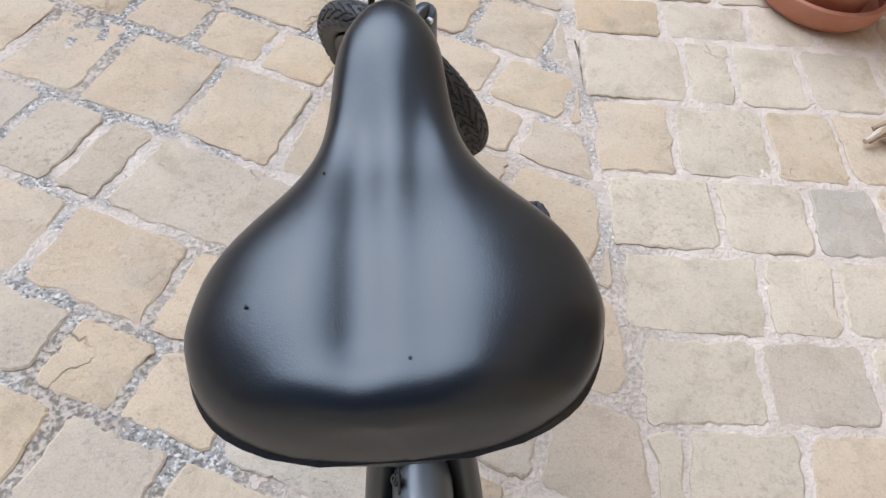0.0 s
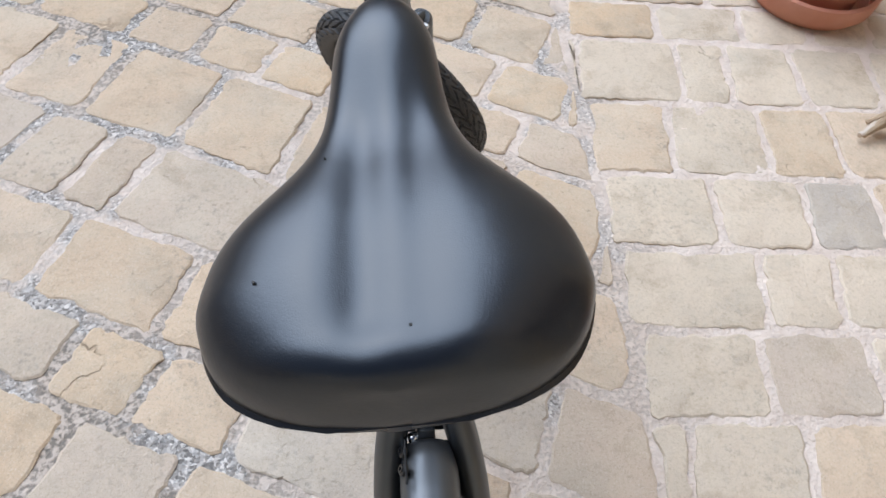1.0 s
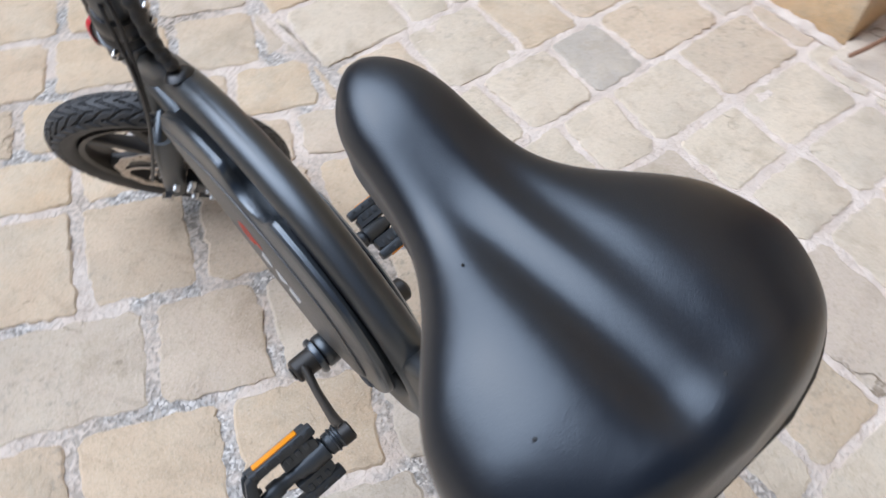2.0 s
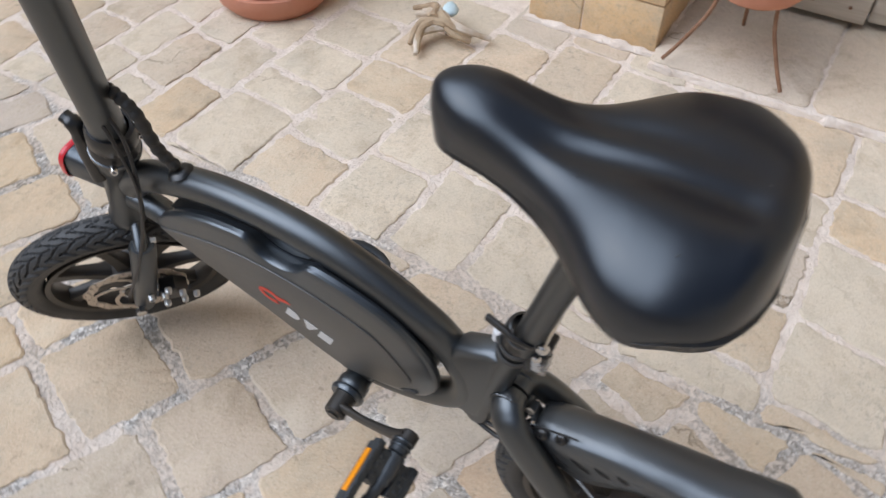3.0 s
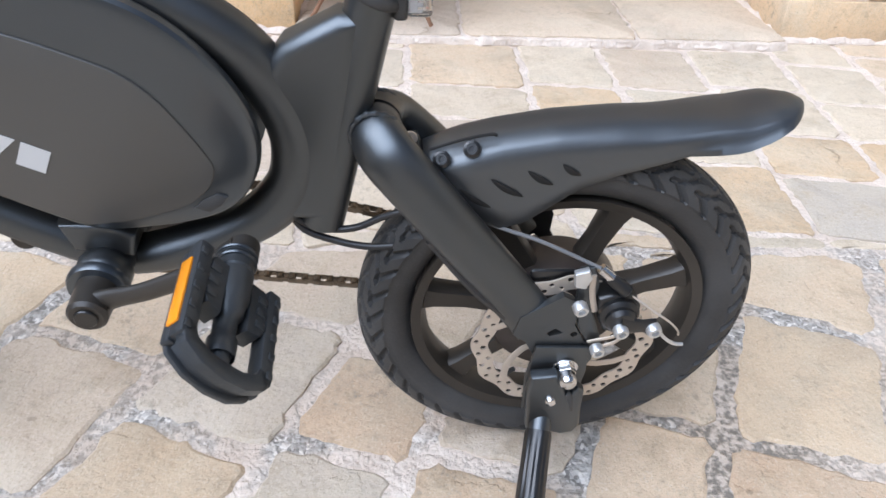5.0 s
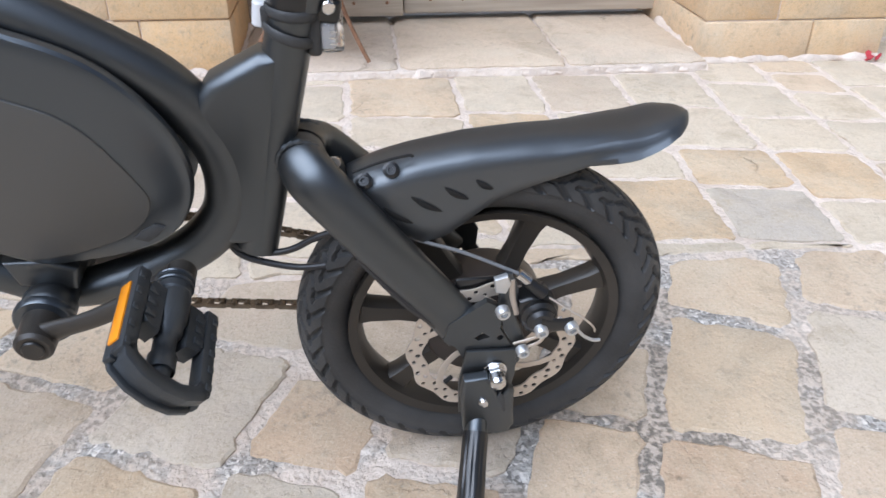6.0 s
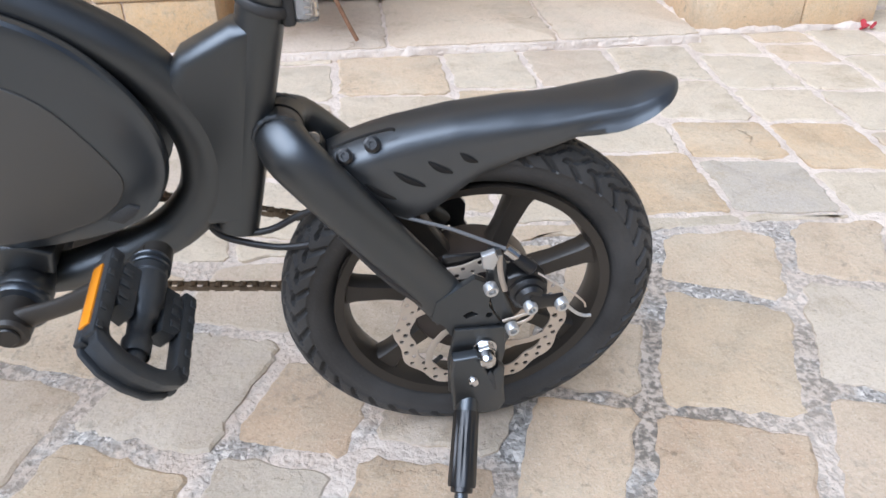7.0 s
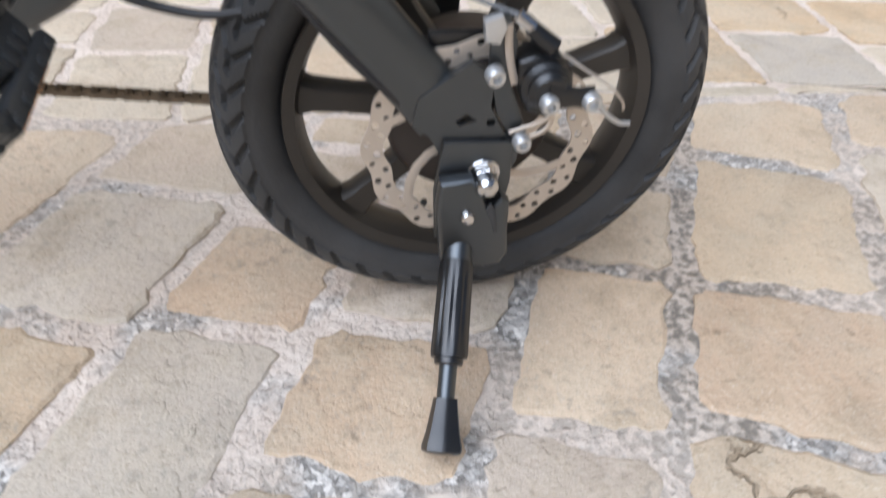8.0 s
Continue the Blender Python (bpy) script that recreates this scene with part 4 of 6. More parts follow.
def case_bm():
    """The battery case: a flat face on each side, a broad rim that slopes away from it, and a rounded edge."""
    outer, face = dense(BOX_OUT, 0.006), dense(BOX_IN, 0.003)
    for _ in range(5):
        outer = [tuple((outer[i - 1][k] + 2 * outer[i][k] + outer[(i + 1) % len(outer)][k]) / 4 for k in (0, 1)) for i in range(len(outer))]
    # walk along the face's outline as the outer one goes round
    inner = [min(face, key=lambda q: (q[0] - p[0]) ** 2 + (q[1] - p[1]) ** 2) for p in outer]
    for _ in range(14):
        inner = [tuple((inner[i - 1][k] + 2 * inner[i][k] + inner[(i + 1) % len(inner)][k]) / 4 for k in (0, 1)) for i in range(len(inner))]
    rings = []
    for x, f in ((0.0345, 1.0), (0.033, 0.6), (0.030, 0.2), (0.0265, 0.06), (0.0245, 0.06), (0.0238, 0.45), (-0.0238, 0.45), (-0.0245, 0.03), (-0.0285, 0.0), (-0.0335, 0.025), (-0.0362, 0.075), (-0.0376, 0.15), (-0.0386, 0.30), (-0.0415, 1.0)):
        rings.append([Vector((x, o[0] + (q[0] - o[0]) * f, o[1] + (q[1] - o[1]) * f)) for o, q in zip(outer, inner)])
    return loft(bmesh.new(), rings)


BOX_IN = [(0.682, 0.481), (0.612, 0.498), (0.546, 0.506), (0.486, 0.502), (0.424, 0.488), (0.370, 0.467), (0.348, 0.455), (0.331, 0.438), (0.316, 0.415), (0.304, 0.393), (0.2985, 0.378), (0.303, 0.363),
          (0.313, 0.351), (0.326, 0.342), (0.345, 0.335), (0.385, 0.325), (0.425, 0.331), (0.53, 0.391), (0.635, 0.448)]
BOX_IN = [(p.y, p.z) for p in smooth_path([(0, *q) for q in BOX_IN + BOX_IN[:1]], 5)][:-1]
battery = part("battery_box", case_bm(), BOX_RIM, bike, "glossy black battery case around the frame centre", 20)
# plate added in the gap under the tube, the gap's shade in its colour
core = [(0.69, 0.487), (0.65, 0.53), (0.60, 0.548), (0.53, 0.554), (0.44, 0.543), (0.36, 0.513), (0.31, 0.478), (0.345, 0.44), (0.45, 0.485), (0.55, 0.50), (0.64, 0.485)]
part("gap_plate", plate(bmesh.new(), core, -0.011, 0.011, 0.002), SLOT_SHADE, battery, "near-black plate filling the shaded gap between case and frame tube")
for side in (-1, 1):
    part("side_cover", plate(bmesh.new(), BOX_IN, *((-0.0405, -0.0432) if side < 0 else (0.0325, 0.0352)), 0.001, 2), BOX_FACE, battery, "matt dark grey side cover", 60)
bm = bmesh.new()
plate(bm, [(0.518, 0.544), (0.519, 0.538), (0.511, 0.522), (0.495, 0.5115), (0.474, 0.5085), (0.450, 0.5145), (0.437, 0.526), (0.432, 0.533)], -0.0125, 0.022, 0.002)
part("handle_recess", bm, BOX_RIM, battery, "dark hand hold scooped into the top")
for y, z in ((0.340, 0.474), (0.292, 0.356)):
    bm = bmesh.new()
    rod(bm, (-0.030, y, z), (-0.0385, y, z), 0.0058, 20, bevel=0.0005)
    part("screw_cap", bm, BOX_RIM, battery)
bm = bmesh.new()
plate(bm, [(0.300, 0.353), (0.312, 0.347), (0.320, 0.339), (0.308, 0.334), (0.298, 0.341), (0.292, 0.349)], -0.0425, -0.036, 0.002)
part("charge_port_cover", bm, RUBBER, battery, "small rubber charging port cover")

# the maker's mark and name stay plain shapes
def mark_at(y, z):
    return Matrix.Translation((-0.0436, y, z)) @ Matrix.Rotation(radians(26), 4, "X")


bm = bmesh.new()
loop = [Vector((0, 0.003 - 0.0135 * math.cos(a) * (1.1 if math.cos(a) < 0 else 1.0), 0.0095 * math.sin(a))) for a in [radians(25 + 310 * k / 18) for k in range(19)]]
sweep(bm, loop, 0.0042, 8, 0.14)
sweep(bm, [Vector((0, -0.006, 0.006)), Vector((0, -0.018, 0.013)), Vector((0, -0.026, 0.015))], [0.0055, 0.0045, 0.001], 8, 0.14)
bmesh.ops.transform(bm, matrix=mark_at(0.5045, 0.4355), verts=bm.verts)
part("red_mark", bm, RED_INK, battery, "red printed emblem")
for y, z, pts in ((0.4770, 0.4120, [(0.0105, 0.0105), (-0.002, 0.0105), (-0.0085, 0.006), (-0.0105, 0.0), (-0.0085, -0.006), (-0.002, -0.0105), (0.0105, -0.0105)]),
                  (0.4530, 0.4000, [(0.0115, 0.0105), (0.002, -0.0105), (-0.002, -0.0105), (-0.0115, 0.0105)]),
                  (0.4295, 0.3885, [(0.0105, 0.0105), (0.0105, -0.0105), (-0.0105, -0.0105), (-0.0105, 0.0105)])):
    bm = bmesh.new()
    plate(bm, pts, -0.0002, 0.0004)
    bmesh.ops.transform(bm, matrix=mark_at(y, z), verts=bm.verts)
    part("white_mark", bm, WHITE_INK, battery, "pale printed shape")

# ---- seat post, clamp and tail light ----
post_top = Vector((-0.008, 0.092, 0.800))
part("seat_post", rod(bmesh.new(), SEAT_TOP + Vector((-0.003, -0.002, -0.02)), post_top, 0.0165, 24), FRAME, bike, "satin black seat post")
def on_seat(z, y=0.0, x=0.0):
    """A point beside the seat tube's axis at height z."""
    return SEAT_LOW + (SEAT_TOP - SEAT_LOW) * ((z - SEAT_LOW.z) / (SEAT_TOP.z - SEAT_LOW.z)) + Vector((x, y, 0))


bm = bmesh.new()
lathe(bm, [(0.0165, 0.0), (0.0205, 0.0), (0.0212, 0.0015), (0.0212, 0.016), (0.0204, 0.018), (0.0204, 0.020), (0.0214, 0.022), (0.0214, 0.032), (0.0205, 0.034), (0.0168, 0.036)], on_seat(0.522), seat_way, 32)
clamp = part("seat_clamp", bm, PLASTIC, bike, "black quick-release seat clamp")
part("clamp_ring", lathe(bmesh.new(), [(0.0206, 0.0), (0.0224, 0.0006), (0.0224, 0.0026), (0.0206, 0.0032)], on_seat(0.546), seat_way, 32), BOX_RIM, clamp, "shiny collar edge")
for z, h in ((0.552, 0.020), (0.527, 0.020)):
    part("clamp_lug", box(bmesh.new(), (-0.011, -0.036, -h / 2), (0.011, -0.014, h / 2), 0.004, Matrix.Translation(on_seat(z)) @ Matrix.Rotation(radians(13), 4, "X"), 3), PLASTIC, clamp)
part("clamp_nut", rod(bmesh.new(), on_seat(0.555, -0.026, -0.010), on_seat(0.555, -0.026, -0.019), 0.0075, 18, bevel=0.002), CHROME, clamp, "bright steel nut")
part("clamp_nut", rod(bmesh.new(), on_seat(0.526, -0.026, -0.010), on_seat(0.526, -0.026, -0.0165), 0.0056, 16, bevel=0.0012), CHROME, clamp, "bright steel nut")
part("clamp_rod", rod(bmesh.new(), on_seat(0.555, -0.026, -0.012), on_seat(0.555, -0.026, 0.032), 0.003, 10), CHROME, clamp)
lever = smooth_path([on_seat(0.558, -0.016, -0.020), on_seat(0.564, 0.004, -0.0225), on_seat(0.567, 0.022, -0.018), on_seat(0.566, 0.043, -0.012)], 6)
part("clamp_lever", sweep(bmesh.new(), lever, [0.003 + 0.0025 * min(1.0, i / 12) for i in range(len(lever))], 10, 0.8), PLASTIC, clamp, "black quick-release lever")
# the lamp: a clear block held on by two rubber straps that meet at a white block in front
tail = part("tail_light", box(bmesh.new(), (-0.0115, 0.1310, 0.4875), (0.0115, 0.1500, 0.5125), 0.0035, None, 3), CLEAR, bike, "clear plastic tail light strapped to the seat tube")
part("reflector_cup", box(bmesh.new(), (-0.0085, 0.1380, 0.4905), (0.0085, 0.1480, 0.5095), 0.002), WHITE_PLASTIC, tail, "pale inner reflector")
for dz in (0.495, 0.500, 0.505):
    part("lens_bar", box(bmesh.new(), (-0.0095, 0.1360, dz - 0.0008), (0.0095, 0.1420, dz + 0.0008)), CHROME, tail)
part("housing", box(bmesh.new(), (-0.0125, 0.1485, 0.4850), (0.0125, 0.1600, 0.5230), 0.004, None, 3), RUBBER, tail)
for front, back in ((0.5235, 0.519), (0.511, 0.496)):
    loop = []
    for k in range(25):
        a = 2 * math.pi * k / 24
        z = (front + back) / 2 + (front - back) / 2 * math.cos(a)
        loop.append(on_seat(z, 0.0215 * math.cos(a), 0.0218 * math.sin(a)))
    part("strap", sweep(bmesh.new(), loop, 0.0017, 10, 2.6, (0, 0, 1)), RUBBER, tail, "black rubber strap")
bm = bmesh.new()
rod(bm, (0, 0.1955, 0.508), (0, 0.1930, 0.528), 0.0065, 20, bevel=0.0015)
part("front_block", bm, WHITE_PLASTIC, tail, "white plastic strap end")
part("strap_link", box(bmesh.new(), (-0.009, 0.186, 0.508), (0.009, 0.194, 0.526), 0.003), RUBBER, tail)

# ---- saddle ----
def saddle_half(y):
    """Half the saddle's width at y."""
    pts = ((-0.0385, 0.0), (-0.0372, 0.028), (-0.034, 0.048), (-0.027, 0.068), (-0.016, 0.085), (0.0, 0.0965), (0.016, 0.1025), (0.030, 0.1055), (0.046, 0.104), (0.062, 0.0985), (0.080, 0.088),
           (0.098, 0.0745), (0.115, 0.062), (0.132, 0.052), (0.15, 0.0445), (0.17, 0.0400), (0.19, 0.0375), (0.21, 0.0355), (0.224, 0.0322), (0.236, 0.0265), (0.245, 0.019), (0.2502, 0.0100), (0.2525, 0.0))
    for i in range(len(pts) - 1):
        (a, b), (c, d) = pts[i], pts[i + 1]
        if a <= y <= c:
            t = (y - a) / (c - a)
            if i == 0 or i == len(pts) - 2:
                return b + (d - b) * t
            (e, f), (g, h) = pts[i - 1], pts[i + 2]
            m0, m1 = (d - f) / (c - e) * (c - a), (h - b) / (g - a) * (c - a)
            return b * (1 - 3 * t * t + 2 * t ** 3) + m0 * (t - 2 * t * t + t ** 3) + d * (3 * t * t - 2 * t ** 3) + m1 * (t ** 3 - t * t)
    return 0.0


def saddle_wide(y):
    f = ease((y - 0.06) / 0.1)
    return saddle_half(y) * (1.081 - 0.060 * f) * (1 + 0.044 * math.exp(-((y - 0.105) / 0.045) ** 2))


def saddle_top(y):
    return 0.866 - 0.0158 * math.exp(-((y - 0.132) / 0.06) ** 2) - 0.015 * max(0.0, (y - 0.19) / 0.0625) ** 2


def saddle_drop(y):
    """Depth of the padding's side."""
    t = ease((y + 0.038) / 0.095)
    f, g = ease((y - 0.06) / 0.1), ease((y + 0.038) / 0.06)
    return 0.032 + 0.036 * t - 0.026 * ease((y - 0.04) / 0.14) + 0.0125 * (1 - g) - 0.0075 * g * (1 - f) + 0.0201 * f


# the saddle sits a little nose up, and is not quite square to the frame
SEATED = Matrix(((1, 0.0139, 0, -0.0033), (-0.0139, 1, 0, 0.0), (0.0485, 0.0799, 1, -0.0006), (0, 0, 0, 1)))


def saddle_bm():
    bm = bmesh.new()
    ys = [-0.0380 + 0.2902 * (0.5 - 0.5 * math.cos(math.pi * i / 56)) for i in range(57)]
    ys[0], ys[-1] = -0.0382, 0.2522
    rings = []
    for y in ys:
        w, top = max(saddle_wide(y), 0.003), saddle_top(y)
        end = max(0.0, min(1.0, w / 0.034))
        if y < 0.02:
            end = max(0.0, min(1.0, (y + 0.039) / 0.026))
        lift = (1 - math.sqrt(end * (2 - end))) * 0.022
        ring = []
        for k in range(97):
            u = math.sin(math.pi / 2 * (-1 + k / 48))
            full = 0.76 + 0.04 * ease((y - 0.06) / 0.12)
            c = math.copysign(abs(u) ** (1 / full), u)
            s = math.sqrt(max(0.0, 1 - c * c))
            x = w * u
            depth = saddle_drop(y) * ((0.35 + 0.65 * math.sqrt(end * (2 - end))) if y > 0.1 else 1.0)
            z = top - lift - (depth - lift * 0.6) * (1 - s ** 0.56)
            body = ease((0.262 - y) / 0.13) * ease((y + 0.040) / 0.045) * min(1.0, w / 0.05)
            # a broad hollow along the middle with a low ridge in it
            front = ease((y - 0.02) / 0.09)
            z -= ((0.0038 + 0.0014 * front) * math.exp(-((x + 0.0150) / 0.0140) ** 2) + (0.0010 + 0.0024 * front) * math.exp(-((x - 0.0175) / 0.0125) ** 2) + 0.0044 * (1 - front) * math.exp(-(x / 0.042) ** 2)) * body
            z -= 0.016 * max(0.0, abs(x) / 0.10 - 0.40) ** 1.5 * ease((0.13 - y) / 0.10) + 0.012 * (x / 0.10) ** 2 * ease((0.035 - y) / 0.07)
            f = ease((y - 0.06) / 0.1)
            x *= 1 - (0.0228 * (1 - f) + 0.159 * f) * max(0.0, 1 - s / 0.45) ** 1.4
            rear = ease((0.04 - y) / 0.07)
            ring.append(SEATED @ Vector((x, y + rear * (0.003 - 0.004 * (1 - s) ** 2), z)))
        rings.append(ring)
    grid = [[bm.verts.new(v) for v in r] for r in rings]
    for a, b in zip(grid, grid[1:]):
        for i in range(96):
            bm.faces.new((a[i], a[i + 1], b[i + 1], b[i]))
    under = []
    for row in grid:
        m0, m1 = row[0].co, row[-1].co
        mid = (m0 + m1) / 2
        under.append([bm.verts.new(mid + (m0 - mid) * k + Vector((0, 0, 0.002 * abs(k) - 0.004))) for k in (0.9, 0.0, -0.9)])
    for ra, rb, ua, ub in zip(grid, grid[1:], under, under[1:]):
        bm.faces.new((ra[0], rb[0], ub[0], ua[0]))
        bm.faces.new((ua[0], ub[0], ub[1], ua[1]))
        bm.faces.new((ua[1], ub[1], ub[2], ua[2]))
        bm.faces.new((ua[2], ub[2], rb[-1], ra[-1]))
    for row, u in ((grid[0], under[0]), (grid[-1], under[-1])):
        bm.faces.new([*row, *reversed(u)])
    return bm


saddle = part("saddle", saddle_bm(), VINYL, bike, "wide black padded vinyl saddle with a central groove", 80)
bm = bmesh.new()
ring_pts = []
for sgn in (1, -1):
    seq = [-0.0365 + 0.0055 * i for i in range(45)]
    for y in (seq if sgn > 0 else seq[::-1]):
        k_in = 0.982 - 0.28 * ease((y - 0.02) / 0.13)
        ring_pts.append(((saddle_wide(y) * k_in + 0.001) * sgn, y))
lo = [bm.verts.new(SEATED @ Vector((x * 0.90, y * 0.96 + 0.003, saddle_top(y) - saddle_drop(y) - 0.0070))) for x, y in ring_pts]
mid = [bm.verts.new(SEATED @ Vector((x, y - 0.0030 * ease((0.02 - y) / 0.04), saddle_top(y) - saddle_drop(y) - 0.0042))) for x, y in ring_pts]
hi = [bm.verts.new(SEATED @ Vector((x * 0.985, y * 0.99, saddle_top(y) - saddle_drop(y) - 0.0022))) for x, y in ring_pts]
n = len(ring_pts)
for a, b in ((lo, mid), (mid, hi)):
    for i in range(n):
        bm.faces.new((a[i], a[(i + 1) % n], b[(i + 1) % n], b[i]))
bm.faces.new(lo[::-1])
bm.faces.new(hi)
part("saddle_base", bm, PLASTIC, saddle, "hard black plastic base under the padding", 30)
for side in (-1, 1):
    rail = smooth_path([(side * 0.016, 0.150, 0.796), (side * 0.018, 0.125, 0.776), (side * 0.022, 0.08, 0.766), (side * 0.030, 0.02, 0.768), (side * 0.034, 0.005, 0.780)], 6)
    part("saddle_rail", sweep(bmesh.new(), rail, 0.0038, 8), STEEL, saddle)
    part("cushion_stop", rod(bmesh.new(), (side * 0.045, 0.012, 0.785), (side * 0.045, 0.017, 0.745), 0.016, 18, 0.013, 0.004), RUBBER, saddle)
part("saddle_clamp", box(bmesh.new(), (-0.028, 0.072, 0.748), (0.022, 0.110, 0.792), 0.008), PLASTIC, saddle)
for x, y, s in ((-0.0735, 0.028, 0.75), (0.0065, -0.0077, 0.75), (-0.038, 0.1135, 0.55)):
    skin_z = max(v.co.z / UNIT for v in saddle.data.vertices if (v.co.x / UNIT - x) ** 2 + (v.co.y / UNIT - y) ** 2 < 0.0075 ** 2)
    bm = bmesh.new()
    lathe(bm, [(0.0, 0.0002), (0.0006 * s, 0.0002), (0.0009 * s, 0.0004), (0.0012 * s, 0.0002), (0.0013 * s, -0.0020)], (x, y, skin_z - 0.0002), (0, 0, 1), 12)
    part("nick", bm, RUBBER, saddle)

# ---- stem, clamp and headlight ----
part("fork_crown", sweep(bmesh.new(), [on_axis(0.200, -0.060, -0.022), on_axis(0.208, -0.048, -0.022), on_axis(0.211, 0.0, -0.022), on_axis(0.208, 0.048, -0.022), on_axis(0.200, 0.060, -0.022)], 0.0105, 14, 1.0, (0, 0, 1)), FRAME, bike)
for side in (-1, 1):
    pts = [on_axis(0.207, side * 0.051, -0.024), on_axis(0.200, side * 0.052, -0.024), on_axis(0.10, side * 0.055, -0.018), on_axis(0.004, side * 0.058, -0.010), on_axis(-0.016, side * 0.059, -0.008)]
    leg = part("fork_leg", sweep(bmesh.new(), pts, [0.017, 0.0205, 0.0200, 0.0190, 0.0170], 24), FRAME, bike, "broad satin black fork leg")
    part("axle_nut", rod(bmesh.new(), on_axis(0.0, side * 0.074), on_axis(0.0, side * 0.088), 0.0095, 6, bevel=0.002), CHROME, leg, "bright axle nut")
    part("crown_bolt", rod(bmesh.new(), on_axis(0.205, side * 0.045, -0.045), on_axis(0.205, side * 0.045, -0.036), 0.005, 12, bevel=0.001), ZINC, leg)
part("steerer_collar", rod(bmesh.new(), STEER_LOW + steer_axis * 0.385, STEER_LOW + steer_axis * 0.455, 0.0255, 24, 0.024, 0.004), PLASTIC, bike)
STEM_LOW, STEM_TOP = Vector((-0.010, 0.741, 0.585)), Vector((-0.058, 0.614, 1.02))
part("handlebar_stem", rod(bmesh.new(), STEM_LOW, STEM_TOP, 0.0225, 24), FRAME, bike, "tall black handlebar stem")
s1 = STEER_LOW + steer_axis * 0.43 + Vector((-0.010, -0.018, 0))
stem_clamp = part("stem_clamp", lathe(bmesh.new(), [(0.0225, -0.03), (0.030, -0.03), (0.032, -0.026), (0.032, -0.006), (0.029, 0.0), (0.032, 0.006), (0.032, 0.026), (0.029, 0.032), (0.0225, 0.032)], s1, steer_axis, 28), PLASTIC, bike, "black folding stem clamp")
part("clamp_ring", lathe(bmesh.new(), [(0.0315, -0.004), (0.0335, -0.003), (0.0335, 0.003), (0.0315, 0.004)], s1 - steer_axis * 0.018, steer_axis, 28), BOX_RIM, stem_clamp, "shiny clamp ring")
fwd = Vector((0, steer_axis.z, -steer_axis.y))
lev = smooth_path([s1 - steer_axis * 0.10 + fwd * 0.026, s1 - steer_axis * 0.05 + fwd * 0.038, s1 - steer_axis * 0.015 + fwd * 0.043, s1 + steer_axis * 0.002 + fwd * 0.050, s1 + steer_axis * 0.006 + fwd * 0.066], 6)
lev = [p + Vector((-0.012, 0, 0)) for p in lev]
part("clamp_lever", sweep(bmesh.new(), lev, [0.0105] * 13 + [0.0095] * 8 + [0.008] * (len(lev) - 21), 12, 1.25), PLASTIC, stem_clamp, "black folding lever")
for d in ((0.026, -0.024, 0.0), (0.026, -0.024, 0.022), (-0.028, -0.018, -0.018)):
    bolt("clamp_bolt", stem_clamp, s1 + Vector(d), (-0.5, -0.6, 0), 0.005, 0.009, CHROME)
HL = STEER_LOW + steer_axis * 0.318
TURN = Matrix.Translation(HL) @ Matrix.Rotation(radians(15), 4, "X") @ Matrix.Diagonal((1, 0.84, 0.95, 1))
bm = bmesh.new()
rings = []
for y, w, h, dz in ((0.006, 0.020, 0.031, 0.004), (0.030, 0.024, 0.034, 0.004), (0.060, 0.028, 0.037, 0.004), (0.082, 0.031, 0.040, 0.004)):
    rings.append([Vector((w * math.copysign(abs(math.cos(a)) ** 0.6, math.cos(a)), y, dz - 0.008 + h * 0.8 * math.copysign(abs(math.sin(a)) ** 0.6, math.sin(a)))) for a in [2 * math.pi * k / 28 for k in range(28)]])
loft(bm, rings)
bmesh.ops.transform(bm, matrix=TURN, verts=bm.verts)
headlight = part("headlight", bm, BOX_RIM, bike, "black headlight with a red front rim")
bm = bmesh.new()
rings = []
for y, k in ((0.080, 0.98), (0.083, 1.01), (0.089, 1.01), (0.092, 0.94), (0.090, 0.78)):
    rings.append([Vector((0.034 * k * math.copysign(abs(math.cos(a)) ** 0.6, math.cos(a)), y, -0.004 + 0.0330 * k * math.copysign(abs(math.sin(a)) ** 0.6, math.sin(a)))) for a in [2 * math.pi * i / 28 for i in range(28)]])
loft(bm, rings, caps=False)
bmesh.ops.transform(bm, matrix=TURN, verts=bm.verts)
part("bezel", bm, RED, headlight, "glossy red rim")
bm = bmesh.new()
bmesh.ops.create_circle(bm, cap_ends=True, segments=28, radius=0.028, matrix=TURN @ Matrix.Translation((0, 0.0898, -0.004)) @ pose(0, 0, 0, 90, 0, 0))
part("lens", bm, LENS, headlight, "clear lens")

# cables from the stem into the frame, in a spiral sleeve
sleeve = smooth_path([(-0.006, 0.712, 0.690), (-0.008, 0.686, 0.686), (-0.009, 0.664, 0.664), (-0.009, 0.656, 0.614), (-0.004, 0.643, 0.580)], 24)
part("cable_sleeve", sweep(bmesh.new(), sleeve, [0.0068 + 0.0018 * abs(math.sin(i * 0.36)) for i in range(len(sleeve))], 12), WEAVE, bike, "spiral-wrapped black cable sleeve")
part("cable_grommet", lathe(bmesh.new(), [(0, 0), (0.016, 0), (0.018, 0.003), (0.014, 0.008), (0.009, 0.010), (0, 0.010)], (-0.003, 0.641, 0.5675), (0, 0.25, 0.97), 20), PLASTIC, bike)
